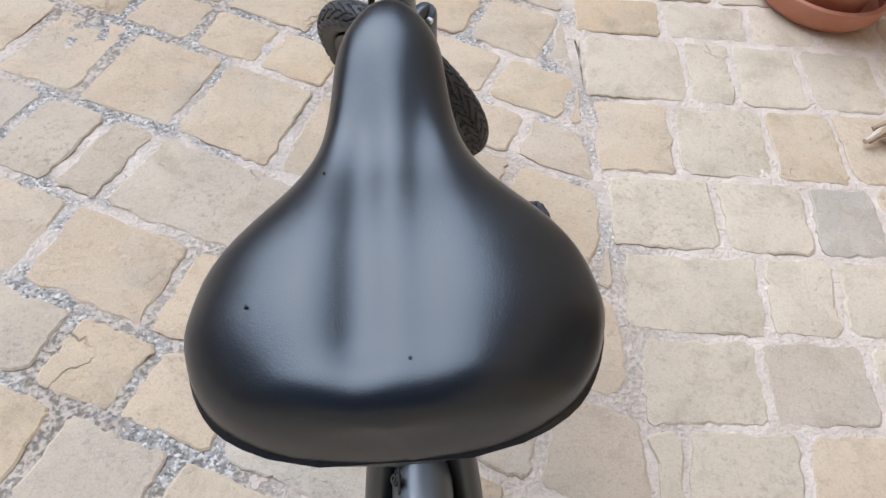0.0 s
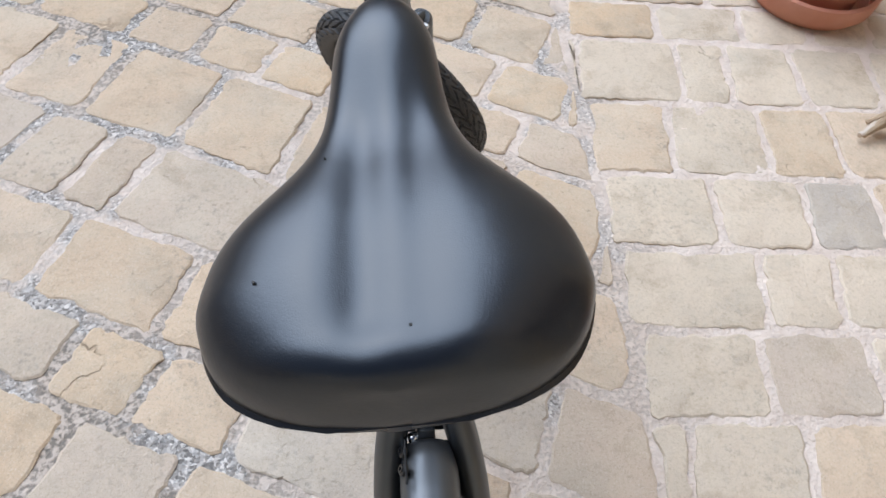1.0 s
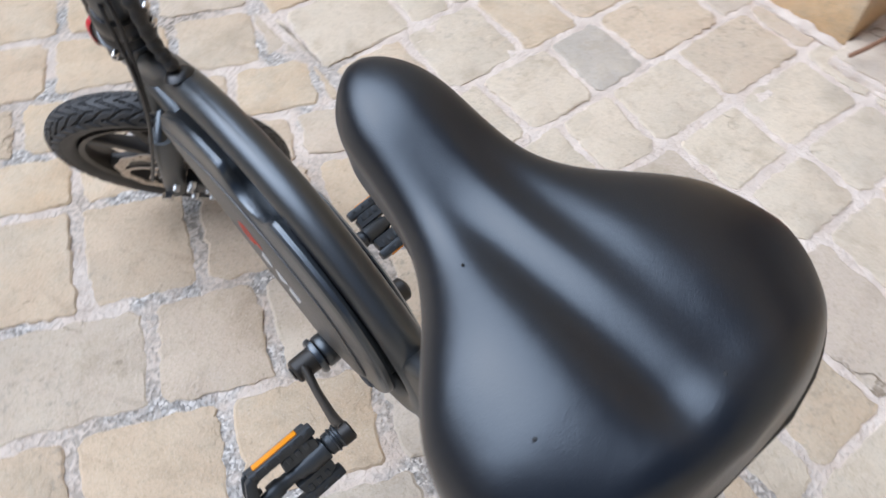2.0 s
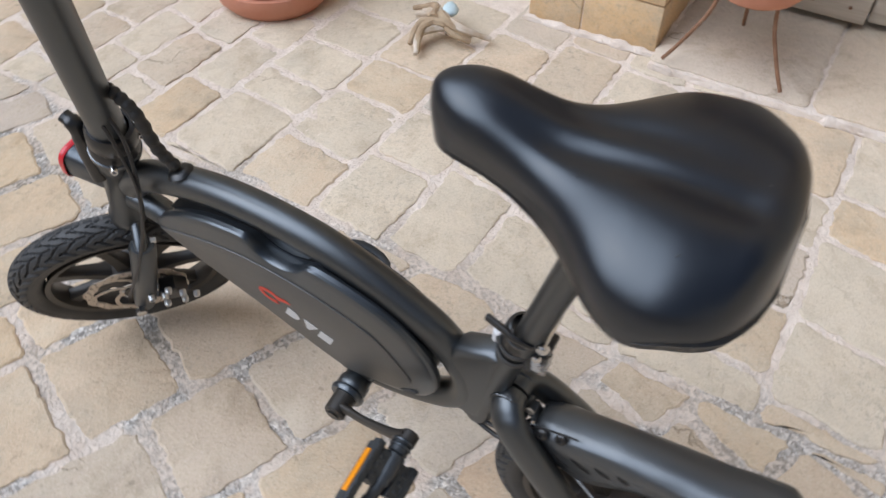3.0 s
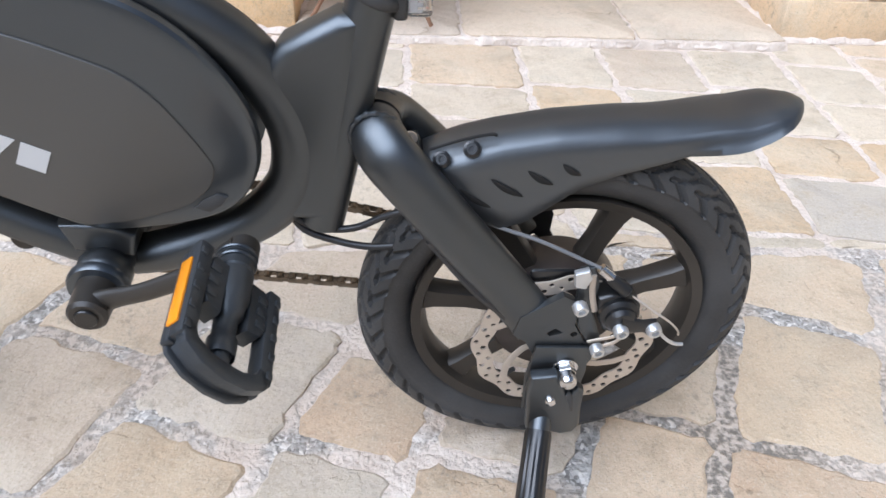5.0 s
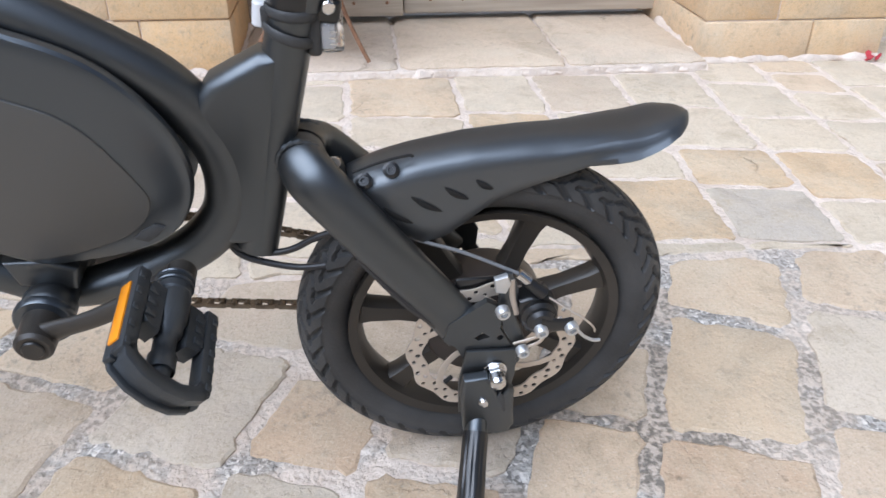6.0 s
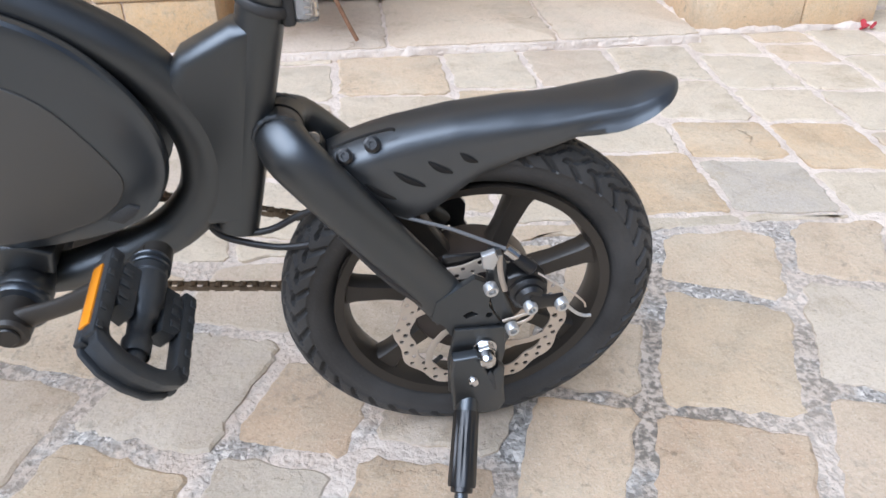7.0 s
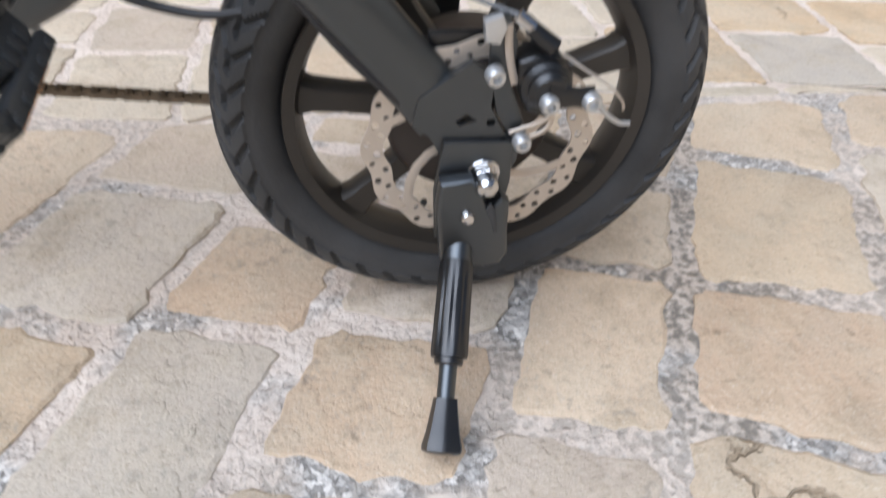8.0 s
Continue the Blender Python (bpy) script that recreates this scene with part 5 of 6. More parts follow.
for pts in ([(-0.026, 0.722, 0.668), (-0.034, 0.698, 0.630), (-0.038, 0.695, 0.55), (-0.046, 0.722, 0.46), (-0.060, 0.78, 0.34), (-0.070, 0.84, 0.240)],
            [(-0.020, 0.715, 0.675), (-0.026, 0.688, 0.635), (-0.032, 0.692, 0.57), (-0.040, 0.715, 0.48)]):
    part("front_cable", sweep(bmesh.new(), smooth_path(pts, 8), 0.0026, 8), CABLE, bike, "thin black brake cable")

# ---- cranks, pedals, chain ----
BB = Vector((0, 0.408, 0.268))
bm = bmesh.new()
lathe(bm, [(0, -0.052), (0.021, -0.052), (0.0235, -0.049), (0.0235, -0.036), (0.021, -0.033), (0.021, 0.033), (0.0235, 0.036), (0.0235, 0.049), (0, 0.052)], BB, (1, 0, 0), 28)
shell = part("bottom_bracket", bm, FRAME, bike, "black bottom bracket shell")
part("bracket_mount", plate(bmesh.new(), [(0.384, 0.276), (0.432, 0.284), (0.440, 0.312), (0.402, 0.312), (0.378, 0.300)], -0.030, 0.030, 0.005, 3), FRAME, shell)
part("sensor_ring", lathe(bmesh.new(), [(0.014, -0.062), (0.024, -0.062), (0.026, -0.059), (0.026, -0.054), (0.014, -0.052)], BB, (1, 0, 0), 28), BOX_RIM, shell, "shiny black sensor ring")
crank_way = Vector((0, -0.134, 0.0713))
for side in (-1, 1):
    way = crank_way if side < 0 else -crank_way
    end = BB + way
    inner, outer = BB + Vector((side * 0.080, 0, 0)), end + Vector((side * 0.098, 0, 0))
    pts = smooth_path([inner, inner + way * 0.12 + Vector((side * 0.001, 0, 0)), inner + way * 0.4 + Vector((side * 0.008, 0, -0.004)), inner + way * 0.8 + Vector((side * 0.015, 0, -0.003)), outer - Vector((side * 0.002, 0, 0))], 6)
    m = len(pts)
    crank = part("crank_arm", sweep(bmesh.new(), pts, [0.014 - 0.005 * math.sin(math.pi * min(1, i / m * 1.1)) for i in range(m)], 14, 0.62), ALLOY, bike, "black forged crank arm")
    part("crank_boss", rod(bmesh.new(), BB + Vector((side * 0.055, 0, 0)), BB + Vector((side * 0.094, 0, 0)), 0.0175, 24, 0.0165, 0.003), ALLOY, crank)
    part("crank_cap", rod(bmesh.new(), BB + Vector((side * 0.094, 0, 0)), BB + Vector((side * 0.0965, 0, 0)), 0.0095, 20, bevel=0.001), PLASTIC, crank)
    part("crank_eye", rod(bmesh.new(), end + Vector((side * 0.088, 0, 0)), end + Vector((side * 0.106, 0, 0)), 0.0125, 20, bevel=0.002), ALLOY, crank)
    # pedal: rear edge down, hinged on its axle
    tilt = 52 if side < 0 else 20
    P = Matrix.Translation(end + Vector((side * 0.110, 0.003 if side < 0 else 0.008, 0))) @ Matrix.Rotation(radians(tilt), 4, "X") @ Matrix.Rotation(radians(1.5), 4, "Z") @ Matrix.Diagonal((-side, 1, 1, 1))
    cage_at = P @ Matrix.Diagonal((1.05, 0.86 if side < 0 else 1.0, 0.80, 1))
    # in the pedal's own frame the axle runs to -x
    ax = bmesh.new()
    rod(ax, (0.004, 0, 0), (-0.012, 0, 0), 0.0135, 20, bevel=0.002)
    rod(ax, (-0.012, 0, 0), (-0.088, 0, 0), 0.0085, 14)
    lathe(ax, [(0.0095, 0.0), (0.0140, 0.001), (0.0140, 0.004), (0.0095, 0.005)], (0.002, 0, 0), (1, 0, 0), 20)
    bmesh.ops.transform(ax, matrix=P, verts=ax.verts)
    pedal = part("pedal", ax, PEDAL, bike, "black plastic folding pedal with orange reflectors")
    for s in (-1, 1):
        cage = bmesh.new()
        box(cage, (-0.092, s * 0.0385 - 0.0070, -0.0045), (-0.011, s * 0.0385 + 0.0070, 0.0128), 0.0028)
        box(cage, (-0.094, s * 0.0415 - 0.0040, -0.0128), (-0.016, s * 0.0415 + 0.0040, -0.0020), 0.0022)
        for i in range(5):
            box(cage, (-0.088 + i * 0.016, s * 0.041 - 0.003, 0.012), (-0.082 + i * 0.016, s * 0.041 + 0.003, 0.0145), 0.001)
        bmesh.ops.transform(cage, matrix=cage_at, verts=cage.verts)
        part("cage_side", cage, PEDAL, pedal)
        refl = bmesh.new()
        box(refl, (-0.083, s * 0.0445, -0.0065), (-0.027, s * 0.0475, 0.0065), 0.001)
        bmesh.ops.transform(refl, matrix=cage_at, verts=refl.verts)
        part("reflector", refl, ORANGE, pedal, "orange reflector strip")
        tread = bmesh.new()
        side_line = [(-0.016, 0.012), (-0.016, 0.028), (-0.026, 0.035), (-0.050, 0.035), (-0.058, 0.028), (-0.060, 0.013)]
        loft(tread, [[Vector((x, s * y, z)) for x, y in side_line] for z in (-0.0095, 0.0075)] + [[Vector((x * 0.97 - 0.0012, s * (y * 0.86 + 0.003), 0.0108)) for x, y in side_line]])
        for k in range(3):
            box(tread, (-0.030 - k * 0.011, s * 0.026 - 0.005, 0.0105), (-0.024 - k * 0.011, s * 0.026 + 0.005, 0.0128), 0.0008)
        bmesh.ops.transform(tread, matrix=cage_at, verts=tread.verts)
        part("tread_block", tread, PEDAL, pedal)
    arc = [(-0.088, 0.0440), (-0.097, 0.0395), (-0.105, 0.022), (-0.1075, 0.0), (-0.105, -0.022), (-0.097, -0.0395), (-0.088, -0.0440)]
    for z0, z1, deep, out in ((0.0015, 0.0128, 0.013, 0.0), (-0.0135, -0.0080, 0.010, 0.0010)):
        cap = bmesh.new()
        rings = []
        for x, y in arc:
            inward = Vector((-x - 0.055, -y * 1.3, 0)).normalized() * deep
            rings.append([Vector((x - out, y, z0)) + inward, Vector((x - out, y, z0)), Vector((x - out, y, z1)), Vector((x - out, y, z1)) + inward])
        loft(cap, rings)
        bmesh.ops.bevel(cap, geom=cap.edges[:], offset=0.001, segments=1, affect="EDGES")
        bmesh.ops.transform(cap, matrix=cage_at, verts=cap.verts)
        part("end_rail", cap, PEDAL, pedal)
    wall = bmesh.new()
    loft(wall, [[Vector((x * 0.93, y * 0.90, -0.0120)), Vector((x * 0.97, y * 0.95, -0.0120)), Vector((x * 0.97, y * 0.95, 0.0050)), Vector((x * 0.93, y * 0.90, 0.0050))] for x, y in arc])
    bmesh.ops.transform(wall, matrix=cage_at, verts=wall.verts)
    part("end_wall", wall, PEDAL, pedal)
    for y in (-0.034, -0.012, 0.012, 0.034):
        post = bmesh.new()
        box(post, (-0.0985 + abs(y) * 0.12, y - 0.002, -0.0085), (-0.0905 + abs(y) * 0.1, y + 0.002, 0.002), 0.0006)
        bmesh.ops.transform(post, matrix=cage_at, verts=post.verts)
        part("end_post", post, PEDAL, pedal)
    pin = bmesh.new()
    rod(pin, (-0.060, 0, 0.001), (-0.102, 0, 0.001), 0.0080, 18, bevel=0.001)
    bmesh.ops.transform(pin, matrix=cage_at, verts=pin.verts)
    part("axle_end", pin, PEDAL, pedal)
    for k, (x0, r0) in enumerate(((0.0035, 0.0150), (-0.0035, 0.0150))):
        ringlet = bmesh.new()
        lathe(ringlet, [(0.011, 0.0), (r0, 0.0008), (r0 + 0.0006, 0.002), (r0, 0.0034), (0.011, 0.004)], (x0, 0, 0), (1, 0, 0), 24)
        bmesh.ops.transform(ringlet, matrix=P, verts=ringlet.verts)
        part("bearing_ring", ringlet, BOX_RIM, pedal, "shiny black bearing ring")
    barrel = bmesh.new()
    lathe(barrel, [(0.010, -0.090), (0.0105, -0.088), (0.0105, -0.076), (0.0085, -0.073), (0.0085, -0.056), (0.0118, -0.052), (0.0118, -0.044), (0.0140, -0.040), (0.0145, -0.014), (0.010, -0.012)], (0, 0, 0), (1, 0, 0), 20)
    bmesh.ops.transform(barrel, matrix=P, verts=barrel.verts)
    part("barrel", barrel, PEDAL, pedal)

part("chainring", lathe(bmesh.new(), [(0.018, -0.002), (0.066, -0.002), (0.069, 0.0), (0.066, 0.002), (0.018, 0.002), (0.018, -0.002)], BB + Vector((0.045, 0, 0)), (1, 0, 0), 60), ALLOY, bike, "black chainring")
part("freewheel", lathe(bmesh.new(), [(0.018, -0.006), (0.031, -0.004), (0.034, 0.0), (0.031, 0.004), (0.018, 0.006)], (0.045, 0, HUB_Z), (1, 0, 0), 40), CHAIN, bike, "oily steel freewheel")


def chain_run(a, b, name):
    """Links of a roller chain from a to b: paired waisted plates and a roller at each pin."""
    a, b = Vector(a), Vector(b)
    d = (b - a).normalized()
    up = Vector((1, 0, 0)).cross(d)
    pitch = 0.0127
    n = int((b - a).length / pitch)
    bm = bmesh.new()
    for i in range(n):
        p, q = a + d * pitch * i, a + d * pitch * (i + 1)
        out = 0.0042 if i % 2 else 0.0028
        for s in (-1, 1):
            pts = []
            for k in range(14):
                t = 2 * math.pi * k / 14
                c = p if math.cos(t) < 0 else q
                r = 0.0042
                pts.append(c + d * r * math.cos(t) + up * r * math.sin(t) * (0.66 if abs(math.cos(t)) < 0.3 else 1) + Vector((s * out, 0, 0)))
            va = [bm.verts.new(v) for v in pts]
            vb = [bm.verts.new(v + Vector((s * 0.0011, 0, 0))) for v in pts]
            bm.faces.new(va)
            bm.faces.new(vb[::-1])
            for k in range(14):
                bm.faces.new((va[k], va[(k + 1) % 14], vb[(k + 1) % 14], vb[k]))
        sweep(bm, [p - Vector((0.0058, 0, 0)), p + Vector((0.0058, 0, 0))], 0.0019, 6, 1.0, (0, 0, 1))
        sweep(bm, [p - Vector((0.0026, 0, 0)), p + Vector((0.0026, 0, 0))], 0.0037, 8, 1.0, (0, 0, 1))
    return part(name, bm, CHAIN, bike, "oily brown-black roller chain", 30)


chain_run((0.045, 0.402, 0.199), (0.045, 0.003, 0.147), "chain")
chain_run((0.045, 0.417, 0.336), (0.045, -0.003, 0.214), "chain")

# ---- rear mudguard ----
def guard_top(y):
    pts = ((0.135, 0.373), (0.116, 0.381), (0.076, 0.392), (0.026, 0.4015), (-0.025, 0.406), (-0.076, 0.4075), (-0.128, 0.4115), (-0.152, 0.4178), (-0.170, 0.4195), (-0.178, 0.4170))
    for (a, b), (c, d) in zip(pts, pts[1:]):
        if c <= y <= a:
            return b + (d - b) * (y - a) / (c - a)
    return pts[-1][1]


def guard_low(y):
    pts = ((0.135, 0.366), (0.122, 0.352), (0.105, 0.335), (0.090, 0.322), (0.069, 0.3095), (0.048, 0.315), (0.025, 0.334), (0.003, 0.352), (-0.03, 0.366), (-0.065, 0.377), (-0.082, 0.3845),
           (-0.123, 0.391), (-0.147, 0.401), (-0.161, 0.411), (-0.172, 0.419), (-0.178, 0.4185))
    for (a, b), (c, d) in zip(pts, pts[1:]):
        if c <= y <= a:
            return b + (d - b) * (y - a) / (c - a)
    return pts[-1][1]


bm = bmesh.new()
rows_out = []
for i in range(53):
    y = 0.135 - 0.313 * (i / 52 if i < 40 else 40 / 52 + 12 / 52 * math.sin((i - 40) / 12 * math.pi / 2))
    top, low = guard_top(y), guard_low(y)
    w = 0.0335 if y > -0.11 else 0.0335 * math.sqrt(max(0.0, 1 - ((-0.11 - y) / 0.0681) ** 3.2)) + 0.0008
    if y > 0.1:
        w *= 1 - 0.25 * (y - 0.1) / 0.035
    h = top - low
    ring = []
    for k in range(21):
        s = -1 + 2 * k / 20
        q = abs(s)
        x = math.copysign(w * min(1.0, 1.35 * q - 0.35 * q ** 4), s) if q < 0.75 else math.copysign(w * (0.90 + 0.10 * math.sin((q - 0.75) / 0.25 * 1.57)), s)
        slim = min(1.0, w / 0.026)
        crown = 0.010 * slim * (1 - 0.55 * max(0.0, min(1.0, (-0.05 - y) / 0.06)))
        z = top - crown * (q / 0.62) ** 2.4 if q < 0.62 else top - crown - (max(h, 0.011 * slim) - crown) * ((q - 0.62) / 0.38)
        lip = 0.0060 * ease((-0.070 - y) / 0.040) * ease((y + 0.178) / 0.025) * max(0.0, (q - 0.78) / 0.22)
        x += math.copysign(lip, s)
        bead = (0.0034 * math.exp(-((q - 0.71) / 0.06) ** 2) - 0.0022 * math.exp(-((q - 0.55) / 0.07) ** 2)) * min(1.0, h / 0.03)
        ring.append(Vector((x + math.copysign(bead, s), y, z + bead * 0.5)))
    rows_out.append(ring)
skin = [[bm.verts.new(v) for v in r] for r in rows_out]
inner_skin = [[bm.verts.new(v + Vector((-0.0018 * (1 if v.x > 0 else -1) * min(1, abs(v.x) / 0.02), 0, -0.0018))) for v in r] for r in rows_out]
for g in (skin, inner_skin):
    for a, b in zip(g, g[1:]):
        for i in range(20):
            bm.faces.new((a[i], a[i + 1], b[i + 1], b[i]))
for a, b in zip(range(52), range(1, 53)):
    for i in (0, 20):
        bm.faces.new((skin[a][i], skin[b][i], inner_skin[b][i], inner_skin[a][i]))
for r in (0, 52):
    for i in range(20):
        bm.faces.new((skin[r][i], skin[r][i + 1], inner_skin[r][i + 1], inner_skin[r][i]))
guard = part("mudguard", bm, FENDER, bike, "satin black plastic rear mudguard with a turned-up tail", 80)
for y, z in ((0.121, 0.376), (0.097, 0.386)):
    bm = bmesh.new()
    lathe(bm, [(0, 0.0012), (0.0022, 0.0012), (0.0025, 0.004), (0.0046, 0.004), (0.0050, 0.0025), (0.0072, 0.0015), (0.0075, -0.002)], (-0.0270, y, z), (-0.80, 0.1, 0.55), 16)
    part("guard_screw", bm, PLASTIC, guard)
# slot and vents are thin flush solids, their inner shade given as black
bm = bmesh.new()
sweep(bm, smooth_path([(-0.0240, 0.131, 0.3835), (-0.0236, 0.105, 0.3925), (-0.0232, 0.082, 0.3975), (-0.0236, 0.077, 0.3960)], 5), [0.0012] * 5 + [0.0013] * 5 + [0.0014] * 5 + [0.0008], 8)
part("guard_slot", bm, SLOT_SHADE, guard, "dark curved slot above the screws")
for (y0, z0), (y1, z1) in (((0.105, 0.350), (0.078, 0.331)), ((0.080, 0.360), (0.052, 0.3425)), ((0.050, 0.368), (0.028, 0.3545)), ((0.022, 0.3745), (0.006, 0.364))):
    bm = bmesh.new()
    path = smooth_path([(-0.0322, y0, z0), (-0.0334, (y0 + y1) / 2 + 0.001, (z0 + z1) / 2 - 0.001), (-0.0328, y1, z1)], 6)
    sweep(bm, path, [0.0005 + 0.0022 * math.sin(math.pi * i / (len(path) - 1)) ** 0.7 for i in range(len(path))], 8, 0.16)
    part("vent", bm, SLOT_SHADE, guard, "dark slanted vent")
bracket = part("guard_bracket", plate(bmesh.new(), [(0.150, 0.380), (0.140, 0.382), (0.134, 0.366), (0.122, 0.348), (0.130, 0.345), (0.142, 0.358)], -0.010, 0.010, 0.002), FRAME, bike, "black mudguard bracket")
bolt("bracket_bolt", bracket, (-0.012, 0.141, 0.363), (-1, -0.2, 0.3), 0.0068, 0.008, CHROME, "bright steel bolt")
part("bracket_washer", rod(bmesh.new(), (-0.0095, 0.146, 0.386), (-0.0115, 0.146, 0.386), 0.006, 14), STEEL, bracket)
part("stay_bridge", rod(bmesh.new(), (-0.045, 0.158, 0.366), (0.045, 0.158, 0.366), 0.010, 14), FRAME, bike)

# ---- axle, side stand, brake caliper, cables ----
part("axle", rod(bmesh.new(), (-0.092, 0, 0.1745), (0.092, 0, 0.1745), 0.0055, 12), STEEL, bike)
part("axle_washer", rod(bmesh.new(), (-0.0765, 0, 0.1745), (-0.0790, 0, 0.1745), 0.0125, 24, bevel=0.0006), CHROME, bike)
part("axle_nut", rod(bmesh.new(), (-0.0790, 0, 0.1745), (-0.0865, 0, 0.1745), 0.0098, 6, bevel=0.001), CHROME, bike, "bright hexagon axle nut")
bm = bmesh.new()
lathe(bm, [(0, 0.0), (0.0088, 0.0), (0.0088, 0.006), (0.0075, 0.011), (0.004, 0.0135), (0, 0.014)], (-0.0865, 0, 0.1745), (-1, 0, 0), 20)
part("dome_nut", bm, CHROME, bike, "polished domed axle nut")

stand = part("side_stand", plate(bmesh.new(), [(0.030, 0.202), (-0.020, 0.200), (-0.022, 0.165), (-0.018, 0.135), (-0.012, 0.119), (0.002, 0.113), (0.016, 0.112), (0.034, 0.112), (0.036, 0.160)], -0.0760, -0.0712, 0.0015), FRAME, bike, "black side stand with a ribbed plastic sleeve")
cheek = [(0.034, 0.178), (0.010, 0.180), (0.0, 0.160), (-0.004, 0.150), (-0.012, 0.162), (-0.019, 0.156), (-0.020, 0.128), (-0.0225, 0.105), (-0.017, 0.094), (-0.004, 0.091), (0.004, 0.094), (0.031, 0.100), (0.036, 0.150)]
part("stand_cheek", plate(bmesh.new(), cheek, -0.0930, -0.0790, 0.004, 3), FRAME, stand)
bm = bmesh.new()
lathe(bm, [(0, 0), (0.0060, 0), (0.0060, 0.002), (0.0045, 0.005), (0.002, 0.006), (0, 0.006)], (-0.0925, 0.013, 0.147), (-1, 0, 0), 16)
part("pivot_bolt", bm, CHROME, stand, "small bright pivot bolt")
part("slot", plate(bmesh.new(), [(-0.0045, 0.158), (-0.0085, 0.150), (-0.0115, 0.130), (-0.009, 0.128), (-0.006, 0.140), (-0.001, 0.152)], -0.0935, -0.090, 0.0005), RUBBER, stand)
K0, K1 = Vector((-0.0895, 0.0175, 0.110)), Vector((-0.215, 0.047, 0.0265))
kw = (K1 - K0)
kd = kw.normalized()
part("stand_socket", rod(bmesh.new(), K0 - kd * 0.006, K0 + kw * 0.10, 0.0115, 20, 0.0112, 0.001), FRAME, stand)
bm = bmesh.new()
rings = []
side_v = kd.orthogonal().normalized()
for f, r in ((0.06, 0.0125), (0.09, 0.0132), (0.30, 0.0136), (0.52, 0.0142), (0.545, 0.0136)):
    ring = []
    for k in range(40):
        rr = r * (0.93 if k % 4 == 0 and 0.08 < f < 0.53 else 1.0)
        ring.append(K0 + kw * f + (Matrix.Rotation(2 * math.pi * k / 40, 3, kd) @ side_v) * rr)
    rings.append(ring)
loft(bm, rings)
part("sleeve", bm, PLASTIC, stand, "ribbed black plastic sleeve", 25)
part("sleeve_end", rod(bmesh.new(), K0 + kw * 0.54, K0 + kw * 0.58, 0.011, 20, bevel=0.001), PLASTIC, stand)
part("stand_rod", rod(bmesh.new(), K0 + kw * 0.55, K0 + kw * 0.80, 0.0068, 14), FRAME, stand)
bm = bmesh.new()
rings = []
for f, r in ((0.74, 0.0092), (0.78, 0.0098), (0.90, 0.0126), (0.965, 0.0150), (0.990, 0.0146), (1.0, 0.0115)):
    rings.append([K0 + kw * f + (Matrix.Rotation(2 * math.pi * k / 20, 3, kd) @ side_v) * r * (1.15 if k % 5 == 0 else 1) for k in range(20)])
loft(bm, rings)
part("foot", bm, PLASTIC, stand, "flared black rubber foot")

caliper = part("brake_caliper", plate(bmesh.new(), [(-0.030, 0.262), (-0.020, 0.258), (-0.022, 0.235), (-0.030, 0.218), (-0.045, 0.212), (-0.060, 0.224), (-0.060, 0.246), (-0.048, 0.262)], -0.072, -0.045, 0.005, 3), PLASTIC, bike, "black mechanical disc brake caliper with bright bolts")
bm = bmesh.new()
lathe(bm, [(0, -0.004), (0.0165, -0.004), (0.0178, 0.0), (0.0178, 0.008), (0.0155, 0.010), (0.0140, 0.011), (0.0140, 0.0145), (0.0105, 0.018), (0, 0.018)], (-0.068, -0.0400, 0.2420), (-1, 0, 0), 28)
part("caliper_drum", bm, PLASTIC, caliper)
bm = bmesh.new()
sweep(bm, smooth_path([(-0.084, -0.039, 0.2385), (-0.084, -0.055, 0.2375), (-0.082, -0.070, 0.2355)], 5), [0.0125, 0.011, 0.010, 0.0095, 0.009, 0.0085, 0.008, 0.008, 0.0085, 0.009, 0.009], 12, 0.35)
part("caliper_arm", bm, PLASTIC, caliper)
for at, r in (((-0.085, -0.0390, 0.2360), 0.0066), ((-0.083, -0.0690, 0.2350), 0.0068), ((-0.072, -0.0035, 0.2515), 0.0068), ((-0.072, -0.0275, 0.1970), 0.0066)):
    bolt("caliper_bolt", caliper, at, (-1, -0.1, -0.05), r, 0.0085, ZINC, "bright socket bolt")
caliper.location = Vector((-0.005, 0.0025, 0.0055)) * UNIT
part("mount_plate", plate(bmesh.new(), [(-0.001, 0.288), (-0.012, 0.290), (-0.020, 0.270), (-0.020, 0.235), (-0.030, 0.208), (-0.034, 0.196), (-0.022, 0.194), (-0.010, 0.215), (-0.002, 0.250)], -0.066, -0.060, 0.0015), FRAME, caliper, "black caliper mount")
part("pad_spring", sweep(bmesh.new(), smooth_path([(-0.067, -0.012, 0.283), (-0.068, -0.014, 0.262), (-0.068, -0.020, 0.240)], 5), 0.0028, 8, 0.4), STEEL, caliper, "bright pad spring")
part("cable_stop", rod(bmesh.new(), (-0.067, -0.026, 0.281), (-0.073, -0.043, 0.268), 0.0056, 14, 0.0066, 0.001), PLASTIC, caliper)
part("adjuster", rod(bmesh.new(), (-0.064, -0.018, 0.288), (-0.068, -0.028, 0.2805), 0.0052, 10), CHROME, caliper)
housing = smooth_path([(-0.012, 0.120, 0.322), (-0.020, 0.095, 0.316), (-0.030, 0.072, 0.309), (-0.048, 0.032, 0.305), (-0.069, -0.0155, 0.2935)], 8)
part("brake_housing", sweep(bmesh.new(), housing, 0.0018, 8), GREY_CABLE, bike, "grey brake cable housing")
inner = smooth_path([(-0.076, -0.047, 0.266), (-0.083, -0.064, 0.256), (-0.087, -0.080, 0.246), (-0.087, -0.091, 0.234), (-0.085, -0.094, 0.226)], 6)
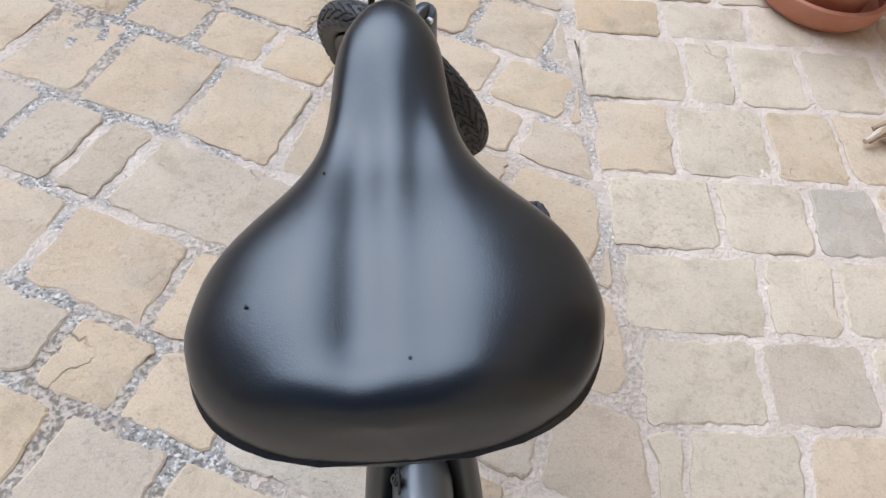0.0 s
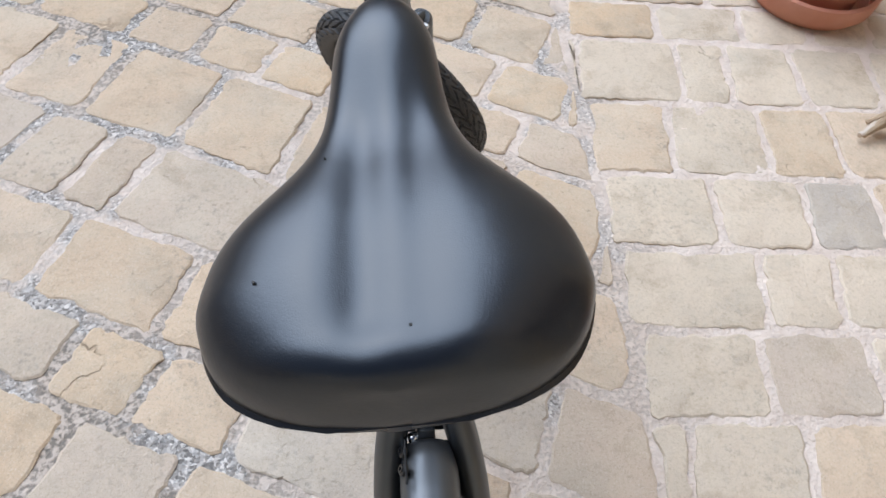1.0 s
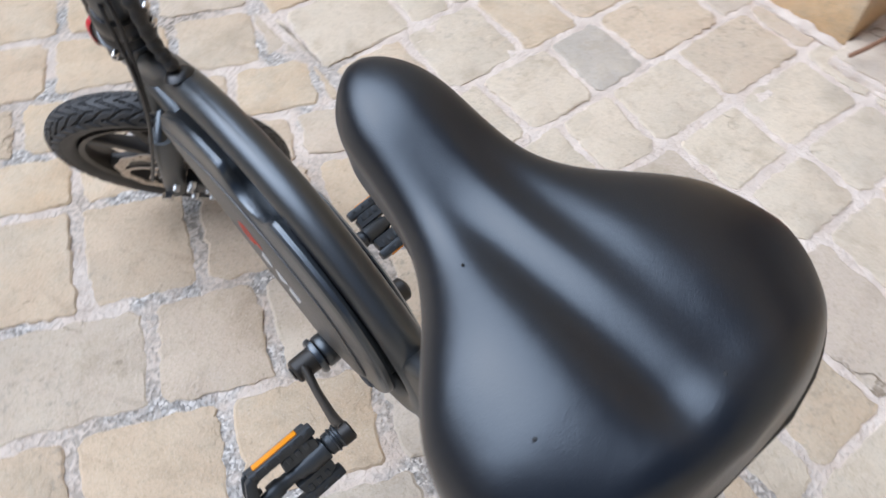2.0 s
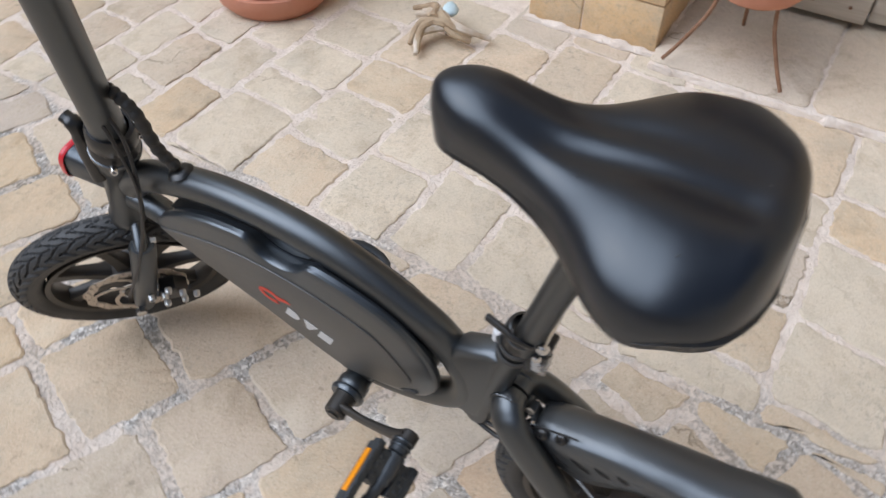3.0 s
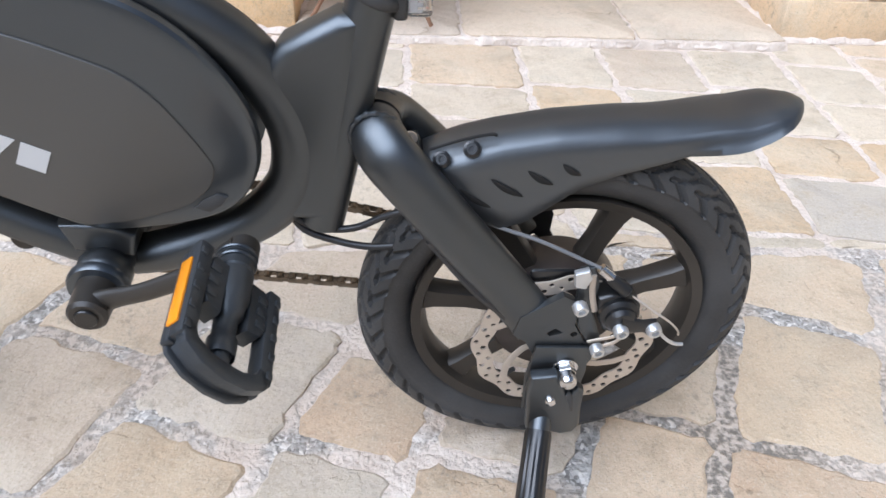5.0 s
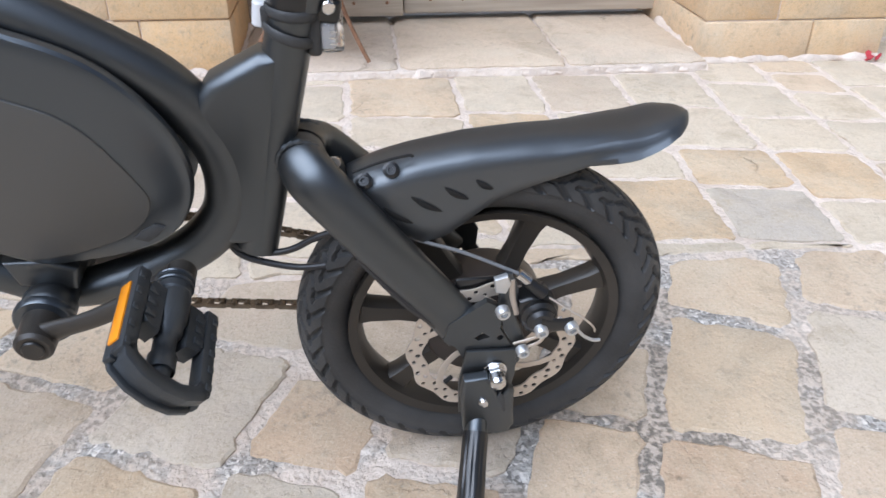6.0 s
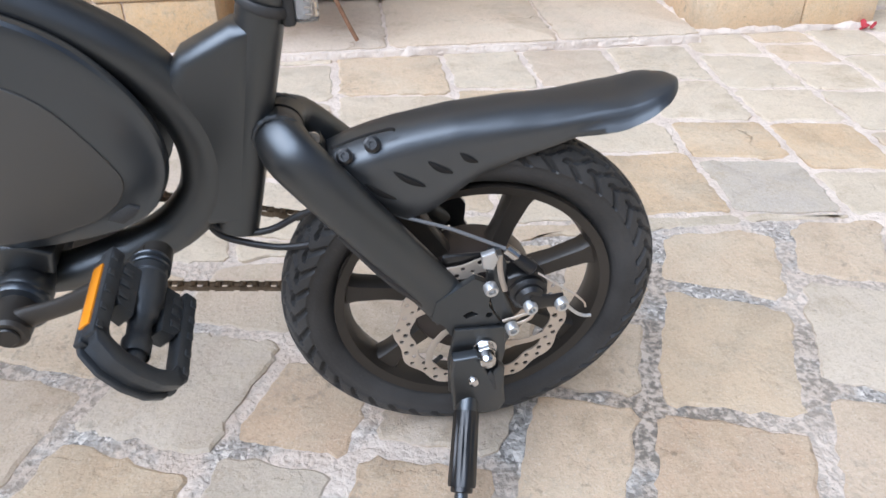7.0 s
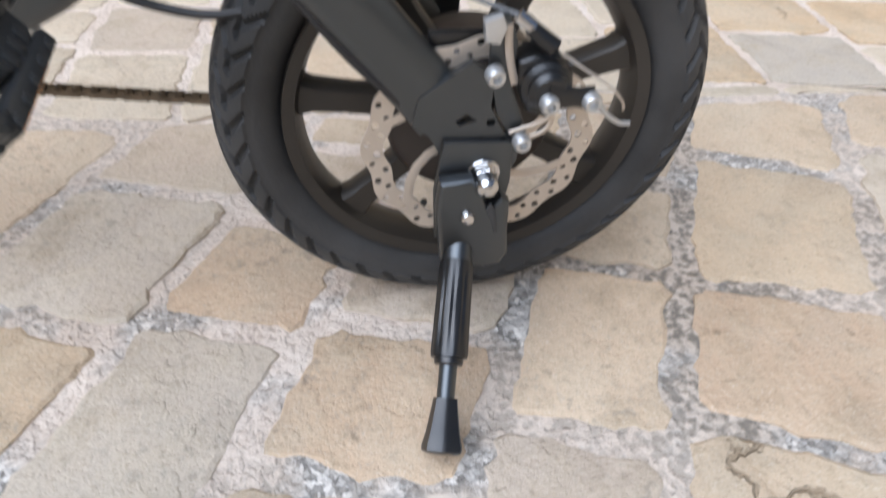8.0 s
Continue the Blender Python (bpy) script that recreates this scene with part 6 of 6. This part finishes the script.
part("brake_wire", sweep(bmesh.new(), inner, 0.0010, 6), STEEL, caliper, "bare steel brake wire")
part("wire_end", sweep(bmesh.new(), smooth_path([(-0.085, -0.073, 0.234), (-0.087, -0.082, 0.224), (-0.087, -0.092, 0.217), (-0.087, -0.100, 0.216)], 5), 0.0017, 8), ZINC, caliper, "crimped bright wire end")
for z0, z1 in ((0.222, 0.200), (0.214, 0.190)):
    part("spring_arm", sweep(bmesh.new(), smooth_path([(-0.070, -0.050, z0), (-0.071, -0.044, (z0 + z1) / 2), (-0.068, -0.020, z1)], 6), 0.0021, 8, 0.5), STEEL, caliper)
part("silver_bracket", plate(bmesh.new(), [(0.006, 0.289), (-0.006, 0.293), (-0.010, 0.284), (-0.006, 0.272), (0.004, 0.274)], -0.074, -0.066, 0.002), ZINC, caliper, "bright cable bracket")
part("motor_cover_bar", box(bmesh.new(), (-0.052, -0.002, 0.262), (-0.046, 0.040, 0.275), 0.003), PLASTIC, bike)

for pts in ([(0.002, 0.262, 0.312), (-0.003, 0.252, 0.309), (-0.006, 0.243, 0.299), (-0.008, 0.225, 0.290), (-0.012, 0.195, 0.293), (-0.016, 0.168, 0.309), (-0.02, 0.150, 0.318)],
            [(0.002, 0.262, 0.306), (-0.004, 0.250, 0.302), (-0.008, 0.238, 0.288), (-0.012, 0.215, 0.280), (-0.016, 0.185, 0.275), (-0.018, 0.155, 0.278), (-0.018, 0.13, 0.285)]):
    part("frame_cable", sweep(bmesh.new(), smooth_path(pts, 8), 0.0034, 10), CABLE, bike, "black cable leaving the frame")
part("cable_exit", lathe(bmesh.new(), [(0.005, 0), (0.010, 0), (0.011, 0.003), (0.007, 0.006), (0.005, 0.006)], (-0.004, 0.250, 0.306), (-0.7, -0.6, -0.3), 16), RUBBER, bike)

# front brake caliper
fcal = bmesh.new()
plate(fcal, [(0.040, 0.050), (0.065, 0.046), (0.078, 0.020), (0.066, -0.002), (0.040, 0.006), (0.030, 0.028)], -0.075, -0.045, 0.005, 3)
flip = STEER @ Matrix.Translation((0, -0.012, -0.012)) @ Matrix.Diagonal((1, -1, 1, 1))
bmesh.ops.transform(fcal, matrix=flip, verts=fcal.verts)
front_caliper = part("front_caliper", fcal, PLASTIC, bike, "black front disc brake caliper")
for y, z in ((0.045, 0.044), (0.072, 0.034), (0.035, 0.010), (0.064, 0.004), (0.088, 0.012), (0.058, 0.062), (0.025, 0.052)):
    p = flip @ Vector((-0.076, y, z))
    q = (flip.to_3x3() @ Vector((-1, 0, 0)))
    bolt("caliper_bolt", front_caliper, p, q, 0.0058, 0.010, ZINC)


# ---- paving stones, each a piece of the pavement ----
def near_key(poly):
    x, y = sum(p[0] for p in poly) / len(poly), sum(p[1] for p in poly) / len(poly)
    return max(abs(x - 0.25) / 1.25, abs(y - 0.0) / 1.6)


# stones whose colour stands out, by a point inside them
SPECIAL = {(-0.07, 0.05): TAN, (-0.16, 0.27): GREEN_GREY, (-0.12, -0.28): TAN, (0.53, -0.62): BLUE_GREY, (0.74, -0.62): OCHRE, (0.68, -0.84): OCHRE, (0.0, 0.2): TAN,
           (0.78, 0.60): PALE, (0.95, 0.80): BLUE_GREY, (0.53, 1.45): OCHRE, (0.01, 0.33): GREEN_GREY, (0.10, -0.55): GREEN_GREY, (1.0, -0.23): OCHRE, (0.52, -0.45): OCHRE, (-0.15, -0.25): TAN}


def inside(poly, x, y):
    hit = False
    for (ax, ay), (bx, by) in zip(poly, poly[1:] + poly[:1]):
        if (ay > y) != (by > y) and x < ax + (y - ay) / (by - ay) * (bx - ax):
            hit = not hit
    return hit


def stone_for(poly):
    for (x, y), m in SPECIAL.items():
        if inside(poly, x, y):
            return m
    x, y = poly[0]
    return PALE if x > 0.39 and noise.noise((x * 13.7, y * 17.3, 3.3)) > -0.12 else PAVING


cells = [p for p in cells if area(p) > 0.004 and min(q[0] for q in p) > -8.8 and max(abs(q[1]) for q in p) < 8.5]
cells.sort(key=near_key)
rest = bmesh.new()
for i, poly in enumerate(cells):
    top = -0.0012 + 0.002 * noise.noise((poly[0][0] * 5, poly[0][1] * 5, 2.0))
    gap = (0.0092 if poly[0][0] > 0.39 else 0.0118) + 0.004 * noise.noise((poly[0][0] * 3, poly[0][1] * 3, 6.0))
    if i < 290:
        bm = bmesh.new()
        if stone_bm(bm, poly, gap, i * 1.7, -0.03, top):
            part("paving_stone", bm, stone_for(poly), pavement, smooth=25)
        else:
            bm.free()
    else:
        stone_bm(rest, poly, gap, i * 1.7, -0.03, top, step=0.02 if i < 900 else 0.5)
tagged(part("outer_paving", rest, OUTER_PAVING, pavement, smooth=60), kind="stuff")
